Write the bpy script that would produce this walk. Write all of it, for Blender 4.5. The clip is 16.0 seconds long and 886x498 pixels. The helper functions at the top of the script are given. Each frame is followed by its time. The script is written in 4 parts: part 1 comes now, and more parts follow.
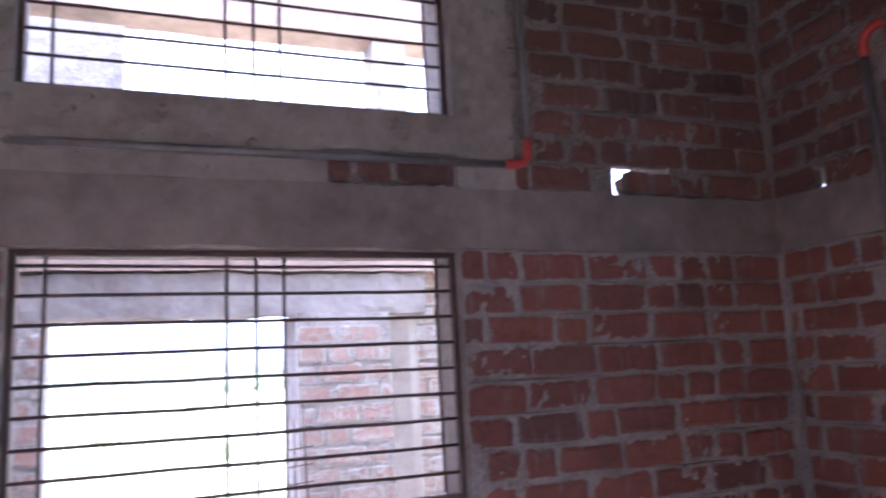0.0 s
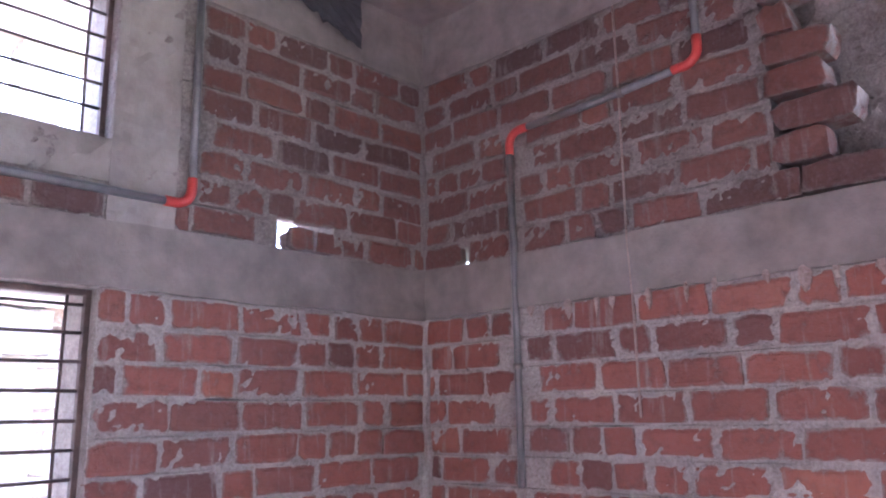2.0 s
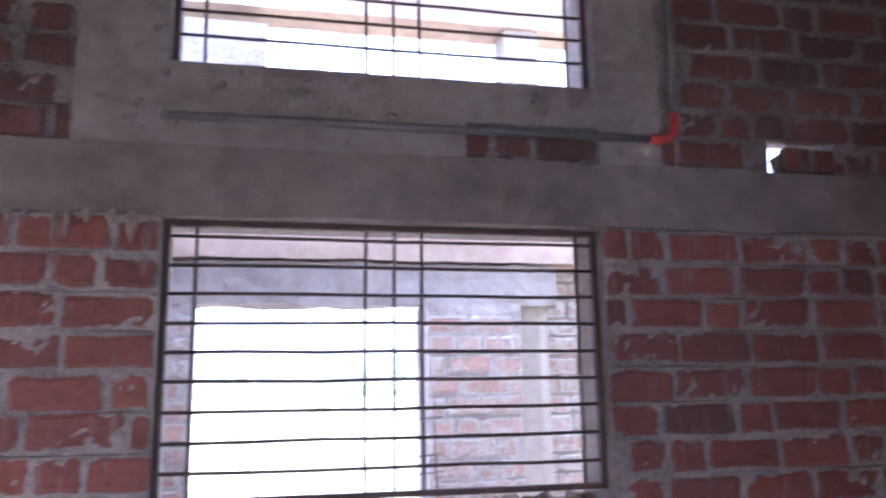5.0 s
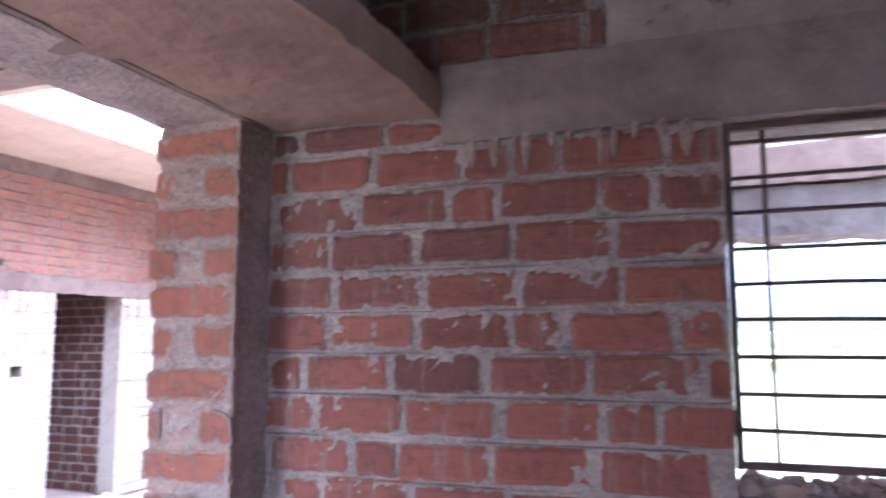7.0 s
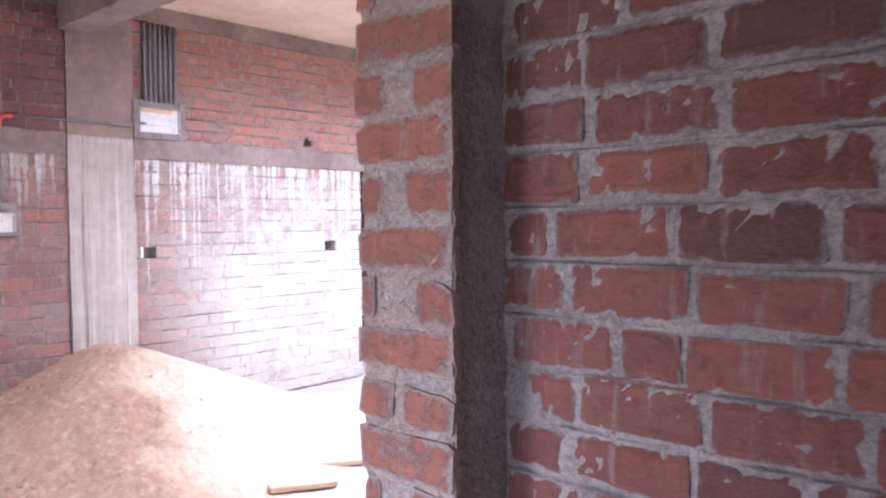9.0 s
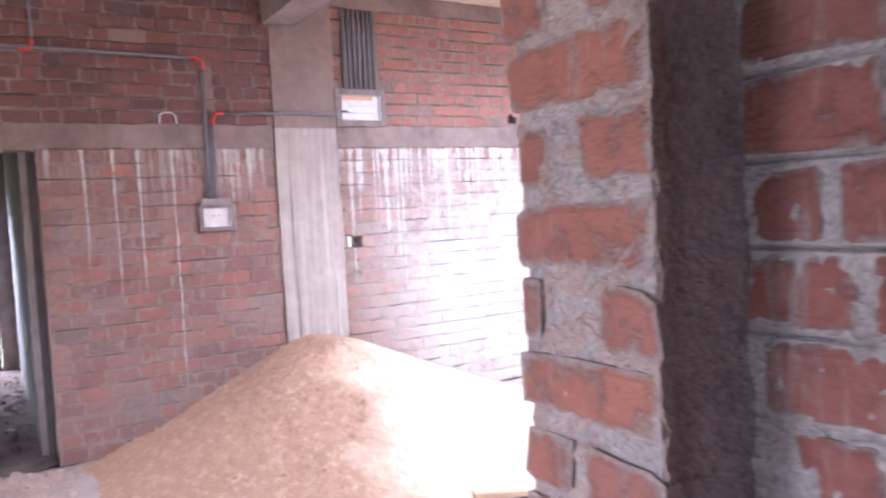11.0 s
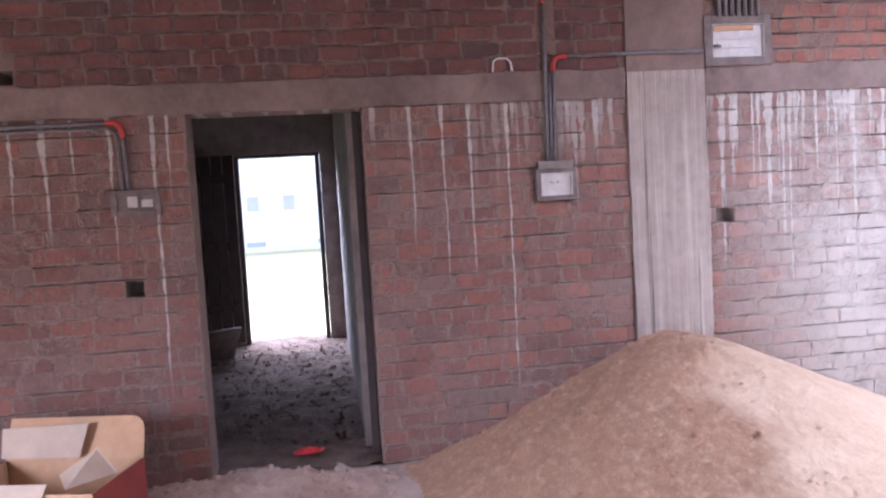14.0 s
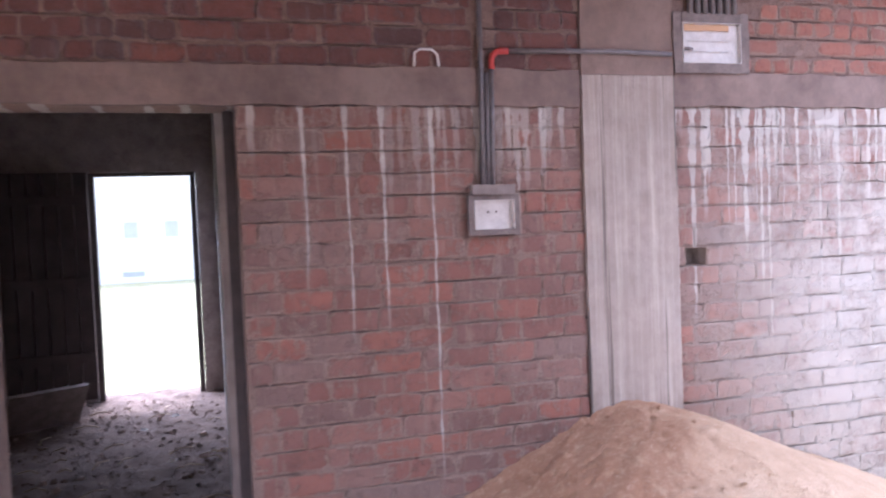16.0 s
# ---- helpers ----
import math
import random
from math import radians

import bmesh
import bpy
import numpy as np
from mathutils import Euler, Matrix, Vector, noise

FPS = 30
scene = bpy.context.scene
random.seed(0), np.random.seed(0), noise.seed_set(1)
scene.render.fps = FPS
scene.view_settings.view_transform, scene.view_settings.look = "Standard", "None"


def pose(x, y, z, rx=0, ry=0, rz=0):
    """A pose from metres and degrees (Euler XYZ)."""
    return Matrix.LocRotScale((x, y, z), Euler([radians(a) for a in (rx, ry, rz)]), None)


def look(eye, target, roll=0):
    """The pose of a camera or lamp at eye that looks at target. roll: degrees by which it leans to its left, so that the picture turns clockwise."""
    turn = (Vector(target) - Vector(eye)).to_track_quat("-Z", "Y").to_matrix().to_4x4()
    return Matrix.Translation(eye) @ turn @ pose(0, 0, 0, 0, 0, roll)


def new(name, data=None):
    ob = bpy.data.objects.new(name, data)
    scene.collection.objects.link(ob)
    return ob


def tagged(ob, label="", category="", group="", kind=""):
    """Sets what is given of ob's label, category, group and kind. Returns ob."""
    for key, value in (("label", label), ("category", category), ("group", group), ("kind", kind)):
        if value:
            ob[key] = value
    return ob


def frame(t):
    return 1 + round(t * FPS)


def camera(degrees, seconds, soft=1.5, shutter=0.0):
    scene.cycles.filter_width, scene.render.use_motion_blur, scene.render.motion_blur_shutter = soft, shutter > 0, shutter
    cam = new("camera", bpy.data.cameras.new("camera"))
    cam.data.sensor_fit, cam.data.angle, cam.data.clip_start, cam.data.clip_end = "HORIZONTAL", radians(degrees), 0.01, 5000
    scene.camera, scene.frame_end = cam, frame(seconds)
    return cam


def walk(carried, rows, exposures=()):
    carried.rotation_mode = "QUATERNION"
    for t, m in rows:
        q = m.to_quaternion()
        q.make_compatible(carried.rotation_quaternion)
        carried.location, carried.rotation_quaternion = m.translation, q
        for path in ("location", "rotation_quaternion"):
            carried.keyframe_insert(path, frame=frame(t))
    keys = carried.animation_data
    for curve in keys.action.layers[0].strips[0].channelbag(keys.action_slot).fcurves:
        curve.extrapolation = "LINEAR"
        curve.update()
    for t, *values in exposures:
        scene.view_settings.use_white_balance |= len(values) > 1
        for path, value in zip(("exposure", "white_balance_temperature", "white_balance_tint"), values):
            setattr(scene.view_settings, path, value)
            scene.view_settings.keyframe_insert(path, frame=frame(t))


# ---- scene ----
cam = camera(60.2, 16.0, soft=2.1, shutter=0.5)
PATH = [
    (0, (0.808, 0.489, 1.734), (1.518, 2.332, 2.052), -2.9),
    (0.5, (0.86, 0.511, 1.735), (1.786, 2.249, 2.083), -2.5),
    (1, (0.849, 0.534, 1.736), (2.007, 2.118, 2.121), -1.6),
    (1.5, (0.836, 0.548, 1.737), (2.181, 1.971, 2.148), -1.0),
    (2, (0.838, 0.529, 1.741), (2.258, 1.872, 2.166), -1.2),
    (2.5, (0.831, 0.537, 1.735), (2.243, 1.887, 2.165), -1.1),
    (3, (0.823, 0.536, 1.735), (2.143, 1.974, 2.169), -0.5),
    (3.5, (0.816, 0.527, 1.738), (1.95, 2.116, 2.168), 0.1),
    (3.7, (0.807, 0.536, 1.732), (1.853, 2.184, 2.168), 0.1),
    (5.8, (0.73, 0.653, 1.627), (0.708, 2.63, 1.932), -1.2),
    (6, (0.691, 0.712, 1.631), (0.564, 2.686, 1.924), -1.1),
    (6.5, (0.544, 0.819, 1.626), (0.148, 2.76, 1.901), -1.0),
    (7, (0.454, 0.925, 1.629), (-0.23, 2.79, 1.867), -0.1),
    (7.5, (0.448, 1.1, 1.642), (-0.533, 2.832, 1.84), -0.3),
    (8, (0.433, 1.229, 1.614), (-0.74, 2.846, 1.714), -0.5),
    (8.5, (0.346, 1.344, 1.578), (-0.925, 2.888, 1.568), -0.5),
    (11, (-0.053, 1.851, 1.564), (-1.770, 2.872, 1.462), -3.1),
    (11.5, (-0.196, 1.863, 1.501), (-2.011, 2.700, 1.43), -3.5),
    (12, (-0.372, 1.911, 1.514), (-2.284, 2.49, 1.423), -3.5),
    (12.5, (-0.532, 2.007, 1.526), (-2.497, 2.36, 1.402), -3.3),
    (13, (-0.769, 1.994, 1.515), (-2.74, 2.293, 1.354), -3.3),
    (13.5, (-1.009, 1.934, 1.584), (-2.98, 2.233, 1.423), -3.3),
    (14, (-1.228, 1.91, 1.565), (-3.201, 2.211, 1.427), -3.3),
    (14.5, (-1.523, 1.917, 1.568), (-3.49, 2.273, 1.487), -3.3),
    (15, (-1.816, 1.9, 1.562), (-3.77, 2.318, 1.478), -3.3),
    (15.5, (-2.076, 1.908, 1.572), (-4.013, 2.397, 1.49), -3.1),
    (16, (-2.34, 2.053, 1.582), (-4.255, 2.623, 1.506), -2.3),
]
EXPOSURES = [
    (0.0, 2.65, 4850, 22), (0.5, 2.7, 4850, 22), (1.0, 3.6, 4700, 20), (1.5, 3.95, 4600, 18), (2.5, 4.4, 4600, 18), (3.0, 4.2, 4600, 18),
    (3.5, 3.85, 4600, 18), (6.0, 2.35, 4800, 22), (7.0, 2.45, 4850, 21), (8.5, 2.05, 5000, 19), (11.0, 2.2, 5000, 20), (12.0, 1.4, 5070, 23),
    (13.0, 1.38, 5080, 25), (14.0, 1.45, 5080, 24), (14.7, 1.85, 5070, 23), (15.5, 1.8, 5030, 23), (16.0, 1.6, 5050, 23),
]
walk(cam, [(t, look(e, g, r)) for t, e, g, r in PATH], EXPOSURES)

# world, sun and sky
world = bpy.data.worlds.new("sky_world")
world.use_nodes = True
scene.world = world
wn = world.node_tree.nodes
sky = wn.new("ShaderNodeTexSky")
sky.sky_type, sky.sun_disc = "NISHITA", False
sky.sun_elevation, sky.sun_rotation = radians(68), radians(276)
sky.air_density, sky.dust_density = 1.0, 3.0
haze = wn.new("ShaderNodeHueSaturation")
haze.inputs["Saturation"].default_value, haze.inputs["Value"].default_value = 0.3, 1.7
world.node_tree.links.new(sky.outputs[0], haze.inputs["Color"])
world.node_tree.links.new(haze.outputs[0], wn["Background"].inputs[0])
wn["Background"].inputs[1].default_value = 0.15

sun_data = bpy.data.lights.new("sun", "SUN")
sun_data.energy, sun_data.angle, sun_data.color = 2.0, radians(6), (1.0, 0.95, 0.88)
sun = new("sun", sun_data)
sun.matrix_world = look((0, 0, 20), (0.9, -0.1, 20 - 2.25))

SKY_LAMP = bpy.data.lights.new("skylight_lamp", "AREA")
SKY_LAMP.shape, SKY_LAMP.size, SKY_LAMP.size_y, SKY_LAMP.energy = "RECTANGLE", 2.7, 3.4, 108.0
SKY_LAMP.spread = radians(150)
SKY_LAMP.color = (1.0, 0.98, 0.96)
new("skylight_lamp", SKY_LAMP).matrix_world = pose(-3.0, 6.5, 3.62)
# fill lamp in an assumed doorway behind the walk, never in view
REAR_FILL = bpy.data.lights.new("rear_fill_lamp", "AREA")
REAR_FILL.shape, REAR_FILL.size, REAR_FILL.size_y, REAR_FILL.energy = "RECTANGLE", 0.98, 2.05, 21.0
REAR_FILL.spread = radians(120)
REAR_FILL.color = (1.0, 0.97, 0.95)
new("rear_fill_lamp", REAR_FILL).matrix_world = look((-0.1, -1.85, 1.1), (-0.1, -1.0, 0.0))
# fill lamp added at an invented, unseen opening in the hall's south wall
HALL_FILL = bpy.data.lights.new("hall_fill_lamp", "AREA")
HALL_FILL.shape, HALL_FILL.size, HALL_FILL.size_y, HALL_FILL.energy = "RECTANGLE", 1.75, 2.05, 138.0
HALL_FILL.spread = radians(135)
HALL_FILL.color = (1.0, 0.97, 0.95)
new("hall_fill_lamp", HALL_FILL).matrix_world = look((-2.6, -2.82, 1.1), (-2.6, -2.0, -0.1))
# daylight that falls in at the outer door of the back room
BACK_LAMP = bpy.data.lights.new("outer_door_lamp", "AREA")
BACK_LAMP.shape, BACK_LAMP.size, BACK_LAMP.size_y, BACK_LAMP.energy = "RECTANGLE", 1.6, 1.0, 170.0
new("outer_door_lamp", BACK_LAMP).matrix_world = look((-11.4, 0.5, 2.9), (-8.9, 1.95, 0.5))

# ---- materials ----
MATS = {}


def nodes_of(name, rough=0.85, metal=0.0):
    m = bpy.data.materials.new(name)
    m.use_nodes = True
    nt = m.node_tree
    b = nt.nodes["Principled BSDF"]
    b.inputs["Roughness"].default_value = rough
    b.inputs["Metallic"].default_value = metal
    MATS[name] = m
    return m, nt, b


def add(nt, kind, **props):
    n = nt.nodes.new(kind)
    for k, v in props.items():
        if k in n.inputs:
            n.inputs[k].default_value = v
    return n


def where(nt):
    return nt.nodes.new("ShaderNodeNewGeometry").outputs["Position"]


def noise_tex(nt, vec, scale, detail=4.0, rough=0.6, stretch=None):
    if stretch:
        mp = nt.nodes.new("ShaderNodeMapping")
        mp.inputs["Scale"].default_value = stretch
        nt.links.new(vec, mp.inputs["Vector"])
        vec = mp.outputs[0]
    n = add(nt, "ShaderNodeTexNoise", Scale=scale, Detail=detail, Roughness=rough)
    nt.links.new(vec, n.inputs["Vector"])
    return n.outputs["Fac"]


def ramp(nt, fac, lo, hi):
    n = nt.nodes.new("ShaderNodeMapRange")
    n.inputs["From Min"].default_value, n.inputs["From Max"].default_value = lo, hi
    nt.links.new(fac, n.inputs["Value"])
    return n.outputs[0]


def maths(nt, op, a, b=None, clamp=False):
    n = nt.nodes.new("ShaderNodeMath")
    n.operation, n.use_clamp = op, clamp
    for i, v in enumerate((a, b)):
        if v is None:
            continue
        if isinstance(v, (int, float)):
            n.inputs[i].default_value = v
        else:
            nt.links.new(v, n.inputs[i])
    return n.outputs[0]


def blend(nt, fac, a, b):
    n = nt.nodes.new("ShaderNodeMix")
    n.data_type = "RGBA"
    for sock, v in ((n.inputs[0], fac), (n.inputs[6], a), (n.inputs[7], b)):
        if isinstance(v, (int, float)):
            sock.default_value = v
        elif isinstance(v, tuple):
            sock.default_value = (*v, 1)
        else:
            nt.links.new(v, sock)
    return n.outputs[2]


def bump(nt, b, height, strength=0.4, distance=0.01):
    n = nt.nodes.new("ShaderNodeBump")
    n.inputs["Strength"].default_value, n.inputs["Distance"].default_value = strength, distance
    nt.links.new(height, n.inputs["Height"])
    nt.links.new(n.outputs[0], b.inputs["Normal"])


def plain(name, c1, c2, rough=0.8, metal=0.0, scale=6.0, fine=60.0, relief=0.3, dist=0.004):
    m, nt, b = nodes_of(name, rough, metal)
    p = where(nt)
    a, g = noise_tex(nt, p, scale), noise_tex(nt, p, fine)
    col = blend(nt, ramp(nt, maths(nt, "ADD", maths(nt, "MULTIPLY", a, 0.7), maths(nt, "MULTIPLY", g, 0.3)), 0.35, 0.65), c1, c2)
    nt.links.new(col, b.inputs["Base Color"])
    bump(nt, b, maths(nt, "ADD", maths(nt, "MULTIPLY", a, 0.5), g), relief, dist)
    return m


def brick_mat(name, tones, cement, smear, drips=0.0, runs=0.6):
    """Fired clay with tones from brick to brick, cement left ragged along the arrises and, where given, lime runs below the band."""
    m, nt, b = nodes_of(name, 0.9)
    p = where(nt)
    geo = nt.nodes.new("ShaderNodeNewGeometry")
    info = nt.nodes.new("ShaderNodeObjectInfo")
    rnd = maths(nt, "FRACT", maths(nt, "ADD", info.outputs["Random"], geo.outputs["Random Per Island"]))
    rim = nt.nodes.new("ShaderNodeAttribute")
    rim.attribute_name = "rim"
    cr = nt.nodes.new("ShaderNodeValToRGB")
    el = cr.color_ramp.elements
    el[0].position, el[0].color = 0.0, (*tones[0], 1)
    el[1].position, el[1].color = 1.0, (*tones[-1], 1)
    for i, c in enumerate(tones[1:-1]):
        e = el.new((i + 1) / (len(tones) - 1))
        e.color = (*c, 1)
    nt.links.new(rnd, cr.inputs[0])
    big, mid, fine = noise_tex(nt, p, 3.0), noise_tex(nt, p, 24.0, 7.0, 0.68), noise_tex(nt, p, 160.0, 4.0, 0.7)
    col = blend(nt, maths(nt, "MULTIPLY", ramp(nt, mid, 0.48, 0.78), 0.8), cr.outputs[0], tuple(0.5 * c for c in tones[0]))
    pale = tuple(0.5 * (c + 0.30) for c in tones[-1])
    col = blend(nt, maths(nt, "MULTIPLY", ramp(nt, noise_tex(nt, p, 70.0, 6.0, 0.7), 0.5, 0.75), 0.35), col, pale)
    col = blend(nt, maths(nt, "MULTIPLY", ramp(nt, noise_tex(nt, p, 1.4, 3.0), 0.45, 0.65), 0.3), col, tuple(0.55 * c for c in tones[0]))
    edge = maths(nt, "MULTIPLY", rim.outputs["Fac"], 0.2)
    s = maths(nt, "ADD", maths(nt, "ADD", maths(nt, "MULTIPLY", mid, 0.75), maths(nt, "MULTIPLY", big, 0.4)), edge)
    s = ramp(nt, s, smear - 0.03, smear + 0.13)
    grit = ramp(nt, noise_tex(nt, p, 140.0, 3.0, 0.7), 0.3, 0.7)
    stuck = blend(nt, grit, tuple(0.72 * c for c in cement), tuple(min(0.6, 1.3 * c) for c in cement))
    col = blend(nt, maths(nt, "MULTIPLY", s, 0.85), col, stuck)
    run = noise_tex(nt, p, 1.0, 4.0, 0.65, (26.0, 26.0, 3.2))
    col = blend(nt, maths(nt, "MULTIPLY", ramp(nt, run, 0.57, 0.70), runs), col, stuck)
    if drips:
        col = drip_over(nt, p, col, drips)
    nt.links.new(col, b.inputs["Base Color"])
    h = maths(nt, "ADD", maths(nt, "MULTIPLY", mid, 0.8), maths(nt, "MULTIPLY", fine, 0.4))
    bump(nt, b, maths(nt, "ADD", h, maths(nt, "MULTIPLY", s, 0.5)), 1.0, 0.009)
    return m


def streaks(nt, p, y, z, scale, width, top, reach, shift):
    """Single runs down a wall, each with its own width and length, fattest where it starts."""
    wob = maths(nt, "MULTIPLY", maths(nt, "SUBTRACT", noise_tex(nt, p, 1.0, 4.0, 0.6, (0.3, 5.0, 4.0)), 0.5), 0.035)
    vor = nt.nodes.new("ShaderNodeTexVoronoi")
    vor.voronoi_dimensions = "1D"
    vor.inputs["Scale"].default_value = scale
    nt.links.new(maths(nt, "ADD", maths(nt, "ADD", y, wob), shift), vor.inputs["W"])
    rgb = nt.nodes.new("ShaderNodeSeparateColor")
    nt.links.new(vor.outputs["Color"], rgb.inputs[0])
    dist = maths(nt, "DIVIDE", vor.outputs["Distance"], scale)
    low = maths(nt, "SUBTRACT", top, maths(nt, "MULTIPLY", rgb.outputs[0], reach))
    wide = maths(nt, "MULTIPLY", maths(nt, "ADD", rgb.outputs[1], 0.35), maths(nt, "ADD", maths(nt, "MULTIPLY", ramp(nt, z, top - 0.4, top), 1.6 * width), width))
    wide = maths(nt, "MULTIPLY", wide, ramp(nt, noise_tex(nt, p, 9.0, 4.0), 0.2, 0.6))
    k = ramp(nt, maths(nt, "SUBTRACT", wide, dist), -0.002, 0.004)
    k = maths(nt, "MULTIPLY", k, ramp(nt, maths(nt, "SUBTRACT", z, low), -0.03, 0.25))
    return maths(nt, "MULTIPLY", k, ramp(nt, z, top + 0.02, top - 0.01))


def drip_over(nt, p, col, amount):
    """Lime runs that start under the band, few and long at first, closer along +y, and a thin lime wash on the last bay."""
    sep = nt.nodes.new("ShaderNodeSeparateXYZ")
    nt.links.new(p, sep.inputs[0])
    y, z = sep.outputs[1], sep.outputs[2]
    long_runs = streaks(nt, p, y, z, 6.0, 0.011, 2.12, 2.0, 3.3)
    short_runs = maths(nt, "MULTIPLY", streaks(nt, p, y, z, 15.0, 0.011, 2.13, 0.75, 8.1), ramp(nt, y, 2.2, 4.4))
    more = maths(nt, "MULTIPLY", streaks(nt, p, y, z, 9.0, 0.015, 2.13, 1.6, 1.7), ramp(nt, y, 4.0, 4.5))
    k = maths(nt, "MAXIMUM", maths(nt, "MAXIMUM", long_runs, short_runs), more)
    worn = noise_tex(nt, p, 11.0, 8.0, 0.7)
    lower = maths(nt, "MULTIPLY", ramp(nt, z, 2.1, 1.0), 0.16)
    wash = ramp(nt, maths(nt, "ADD", maths(nt, "ADD", maths(nt, "MULTIPLY", worn, 0.55), maths(nt, "MULTIPLY", noise_tex(nt, p, 2.6, 4.0), 0.45)), lower), 0.42, 0.66)
    wash = maths(nt, "MULTIPLY", maths(nt, "MULTIPLY", wash, ramp(nt, y, 4.2, 5.2)), ramp(nt, z, 2.16, 2.0))
    k = maths(nt, "MAXIMUM", maths(nt, "MULTIPLY", k, amount), maths(nt, "MULTIPLY", wash, 0.85))
    return blend(nt, k, col, (0.58, 0.545, 0.49))


def mortar_mat(name, c1, c2, drips=0.0):
    m, nt, b = nodes_of(name, 0.95)
    p = where(nt)
    a, g = noise_tex(nt, p, 7.0, 6.0), noise_tex(nt, p, 75.0, 5.0)
    col = blend(nt, ramp(nt, maths(nt, "ADD", maths(nt, "MULTIPLY", a, 0.55), maths(nt, "MULTIPLY", g, 0.45)), 0.36, 0.62), c1, c2)
    col = blend(nt, ramp(nt, noise_tex(nt, p, 30.0, 4.0), 0.68, 0.75), col, tuple(0.4 * c for c in c1))
    grit = noise_tex(nt, p, 150.0, 3.0, 0.7)
    col = blend(nt, maths(nt, "MULTIPLY", ramp(nt, grit, 0.52, 0.72), 0.3), col, tuple(min(0.62, 1.35 * c) for c in c2))
    col = blend(nt, maths(nt, "MULTIPLY", ramp(nt, grit, 0.44, 0.28), 0.3), col, tuple(0.6 * c for c in c1))
    if drips:
        col = drip_over(nt, p, col, drips)
    nt.links.new(col, b.inputs["Base Color"])
    lump = noise_tex(nt, p, 34.0, 5.0, 0.65)
    bump(nt, b, maths(nt, "ADD", maths(nt, "MULTIPLY", lump, 2.0), maths(nt, "ADD", g, maths(nt, "MULTIPLY", grit, 0.5))), 0.9, 0.011)
    return m


def concrete_mat(name, c1, c2, board=0.0, drips=0.0):
    """Cast concrete: blotches, pores and, where given, upright board marks."""
    m, nt, b = nodes_of(name, 0.9)
    p = where(nt)
    a, mid, g = noise_tex(nt, p, 2.2, 5.0), noise_tex(nt, p, 14.0, 6.0), noise_tex(nt, p, 130.0, 3.0)
    col = blend(nt, ramp(nt, maths(nt, "ADD", maths(nt, "MULTIPLY", a, 0.6), maths(nt, "MULTIPLY", mid, 0.4)), 0.38, 0.62), c1, c2)
    h = maths(nt, "ADD", mid, maths(nt, "MULTIPLY", g, 0.3))
    if board:
        st = noise_tex(nt, p, 1.0, 6.0, 0.7, (12.0, 26.0, 0.5))
        col = blend(nt, maths(nt, "MULTIPLY", ramp(nt, st, 0.48, 0.68), board), col, (0.54, 0.48, 0.42))
        seam = noise_tex(nt, p, 1.0, 4.0, 0.6, (5.0, 30.0, 0.35))
        col = blend(nt, maths(nt, "MULTIPLY", ramp(nt, seam, 0.42, 0.37), 0.75), col, tuple(0.35 * c for c in c1))
        h = maths(nt, "ADD", h, st)
    if drips:
        col = drip_over(nt, p, col, drips)
    nt.links.new(col, b.inputs["Base Color"])
    bump(nt, b, h, 0.7, 0.008)
    return m


CEMENT = (0.33, 0.28, 0.258)
brick_mat("red_brick", [(0.22, 0.08, 0.062), (0.27, 0.096, 0.07), (0.14, 0.064, 0.056), (0.34, 0.126, 0.084), (0.20, 0.08, 0.065), (0.25, 0.09, 0.066), (0.30, 0.106, 0.076), (0.26, 0.092, 0.069)], CEMENT, 0.72)
brick_mat("hall_brick", [(0.23, 0.118, 0.092), (0.28, 0.128, 0.095), (0.21, 0.135, 0.112), (0.35, 0.145, 0.10), (0.25, 0.175, 0.148), (0.31, 0.16, 0.12)], (0.33, 0.243, 0.198), 0.63, 0.92)
# Dark upper bricks, toned down further to paint the shade near the ceilings.
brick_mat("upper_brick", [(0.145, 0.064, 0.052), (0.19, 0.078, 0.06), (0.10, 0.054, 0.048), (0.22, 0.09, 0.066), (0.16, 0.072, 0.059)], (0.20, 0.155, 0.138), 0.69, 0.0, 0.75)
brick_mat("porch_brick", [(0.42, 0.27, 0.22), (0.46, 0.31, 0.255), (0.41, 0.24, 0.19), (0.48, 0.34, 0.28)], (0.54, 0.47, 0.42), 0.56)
brick_mat("pier_brick", [(0.31, 0.125, 0.093), (0.40, 0.155, 0.10), (0.35, 0.14, 0.098)], (0.36, 0.30, 0.27), 0.61)
mortar_mat("pier_mortar", (0.35, 0.25, 0.213), (0.50, 0.385, 0.335))
brick_mat("dusty_brick", [(0.28, 0.115, 0.08), (0.34, 0.14, 0.094), (0.37, 0.16, 0.11), (0.30, 0.15, 0.115)], (0.36, 0.275, 0.215), 0.66)
concrete_mat("slab_concrete", (0.23, 0.155, 0.117), (0.34, 0.238, 0.18))
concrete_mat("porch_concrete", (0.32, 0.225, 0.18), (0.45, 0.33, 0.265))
mortar_mat("mortar", (0.29, 0.24, 0.22), (0.52, 0.45, 0.415))
# Darker copy of the mortar: paints shade onto the walls above the band.
mortar_mat("shaded_mortar", (0.185, 0.148, 0.134), (0.34, 0.285, 0.26))
mortar_mat("hall_mortar", (0.22, 0.14, 0.112), (0.33, 0.235, 0.19), 0.8)
concrete_mat("concrete", (0.165, 0.132, 0.118), (0.28, 0.232, 0.208))
concrete_mat("column_head", (0.20, 0.142, 0.115), (0.30, 0.218, 0.178))
concrete_mat("plaster", (0.22, 0.18, 0.162), (0.35, 0.30, 0.272))
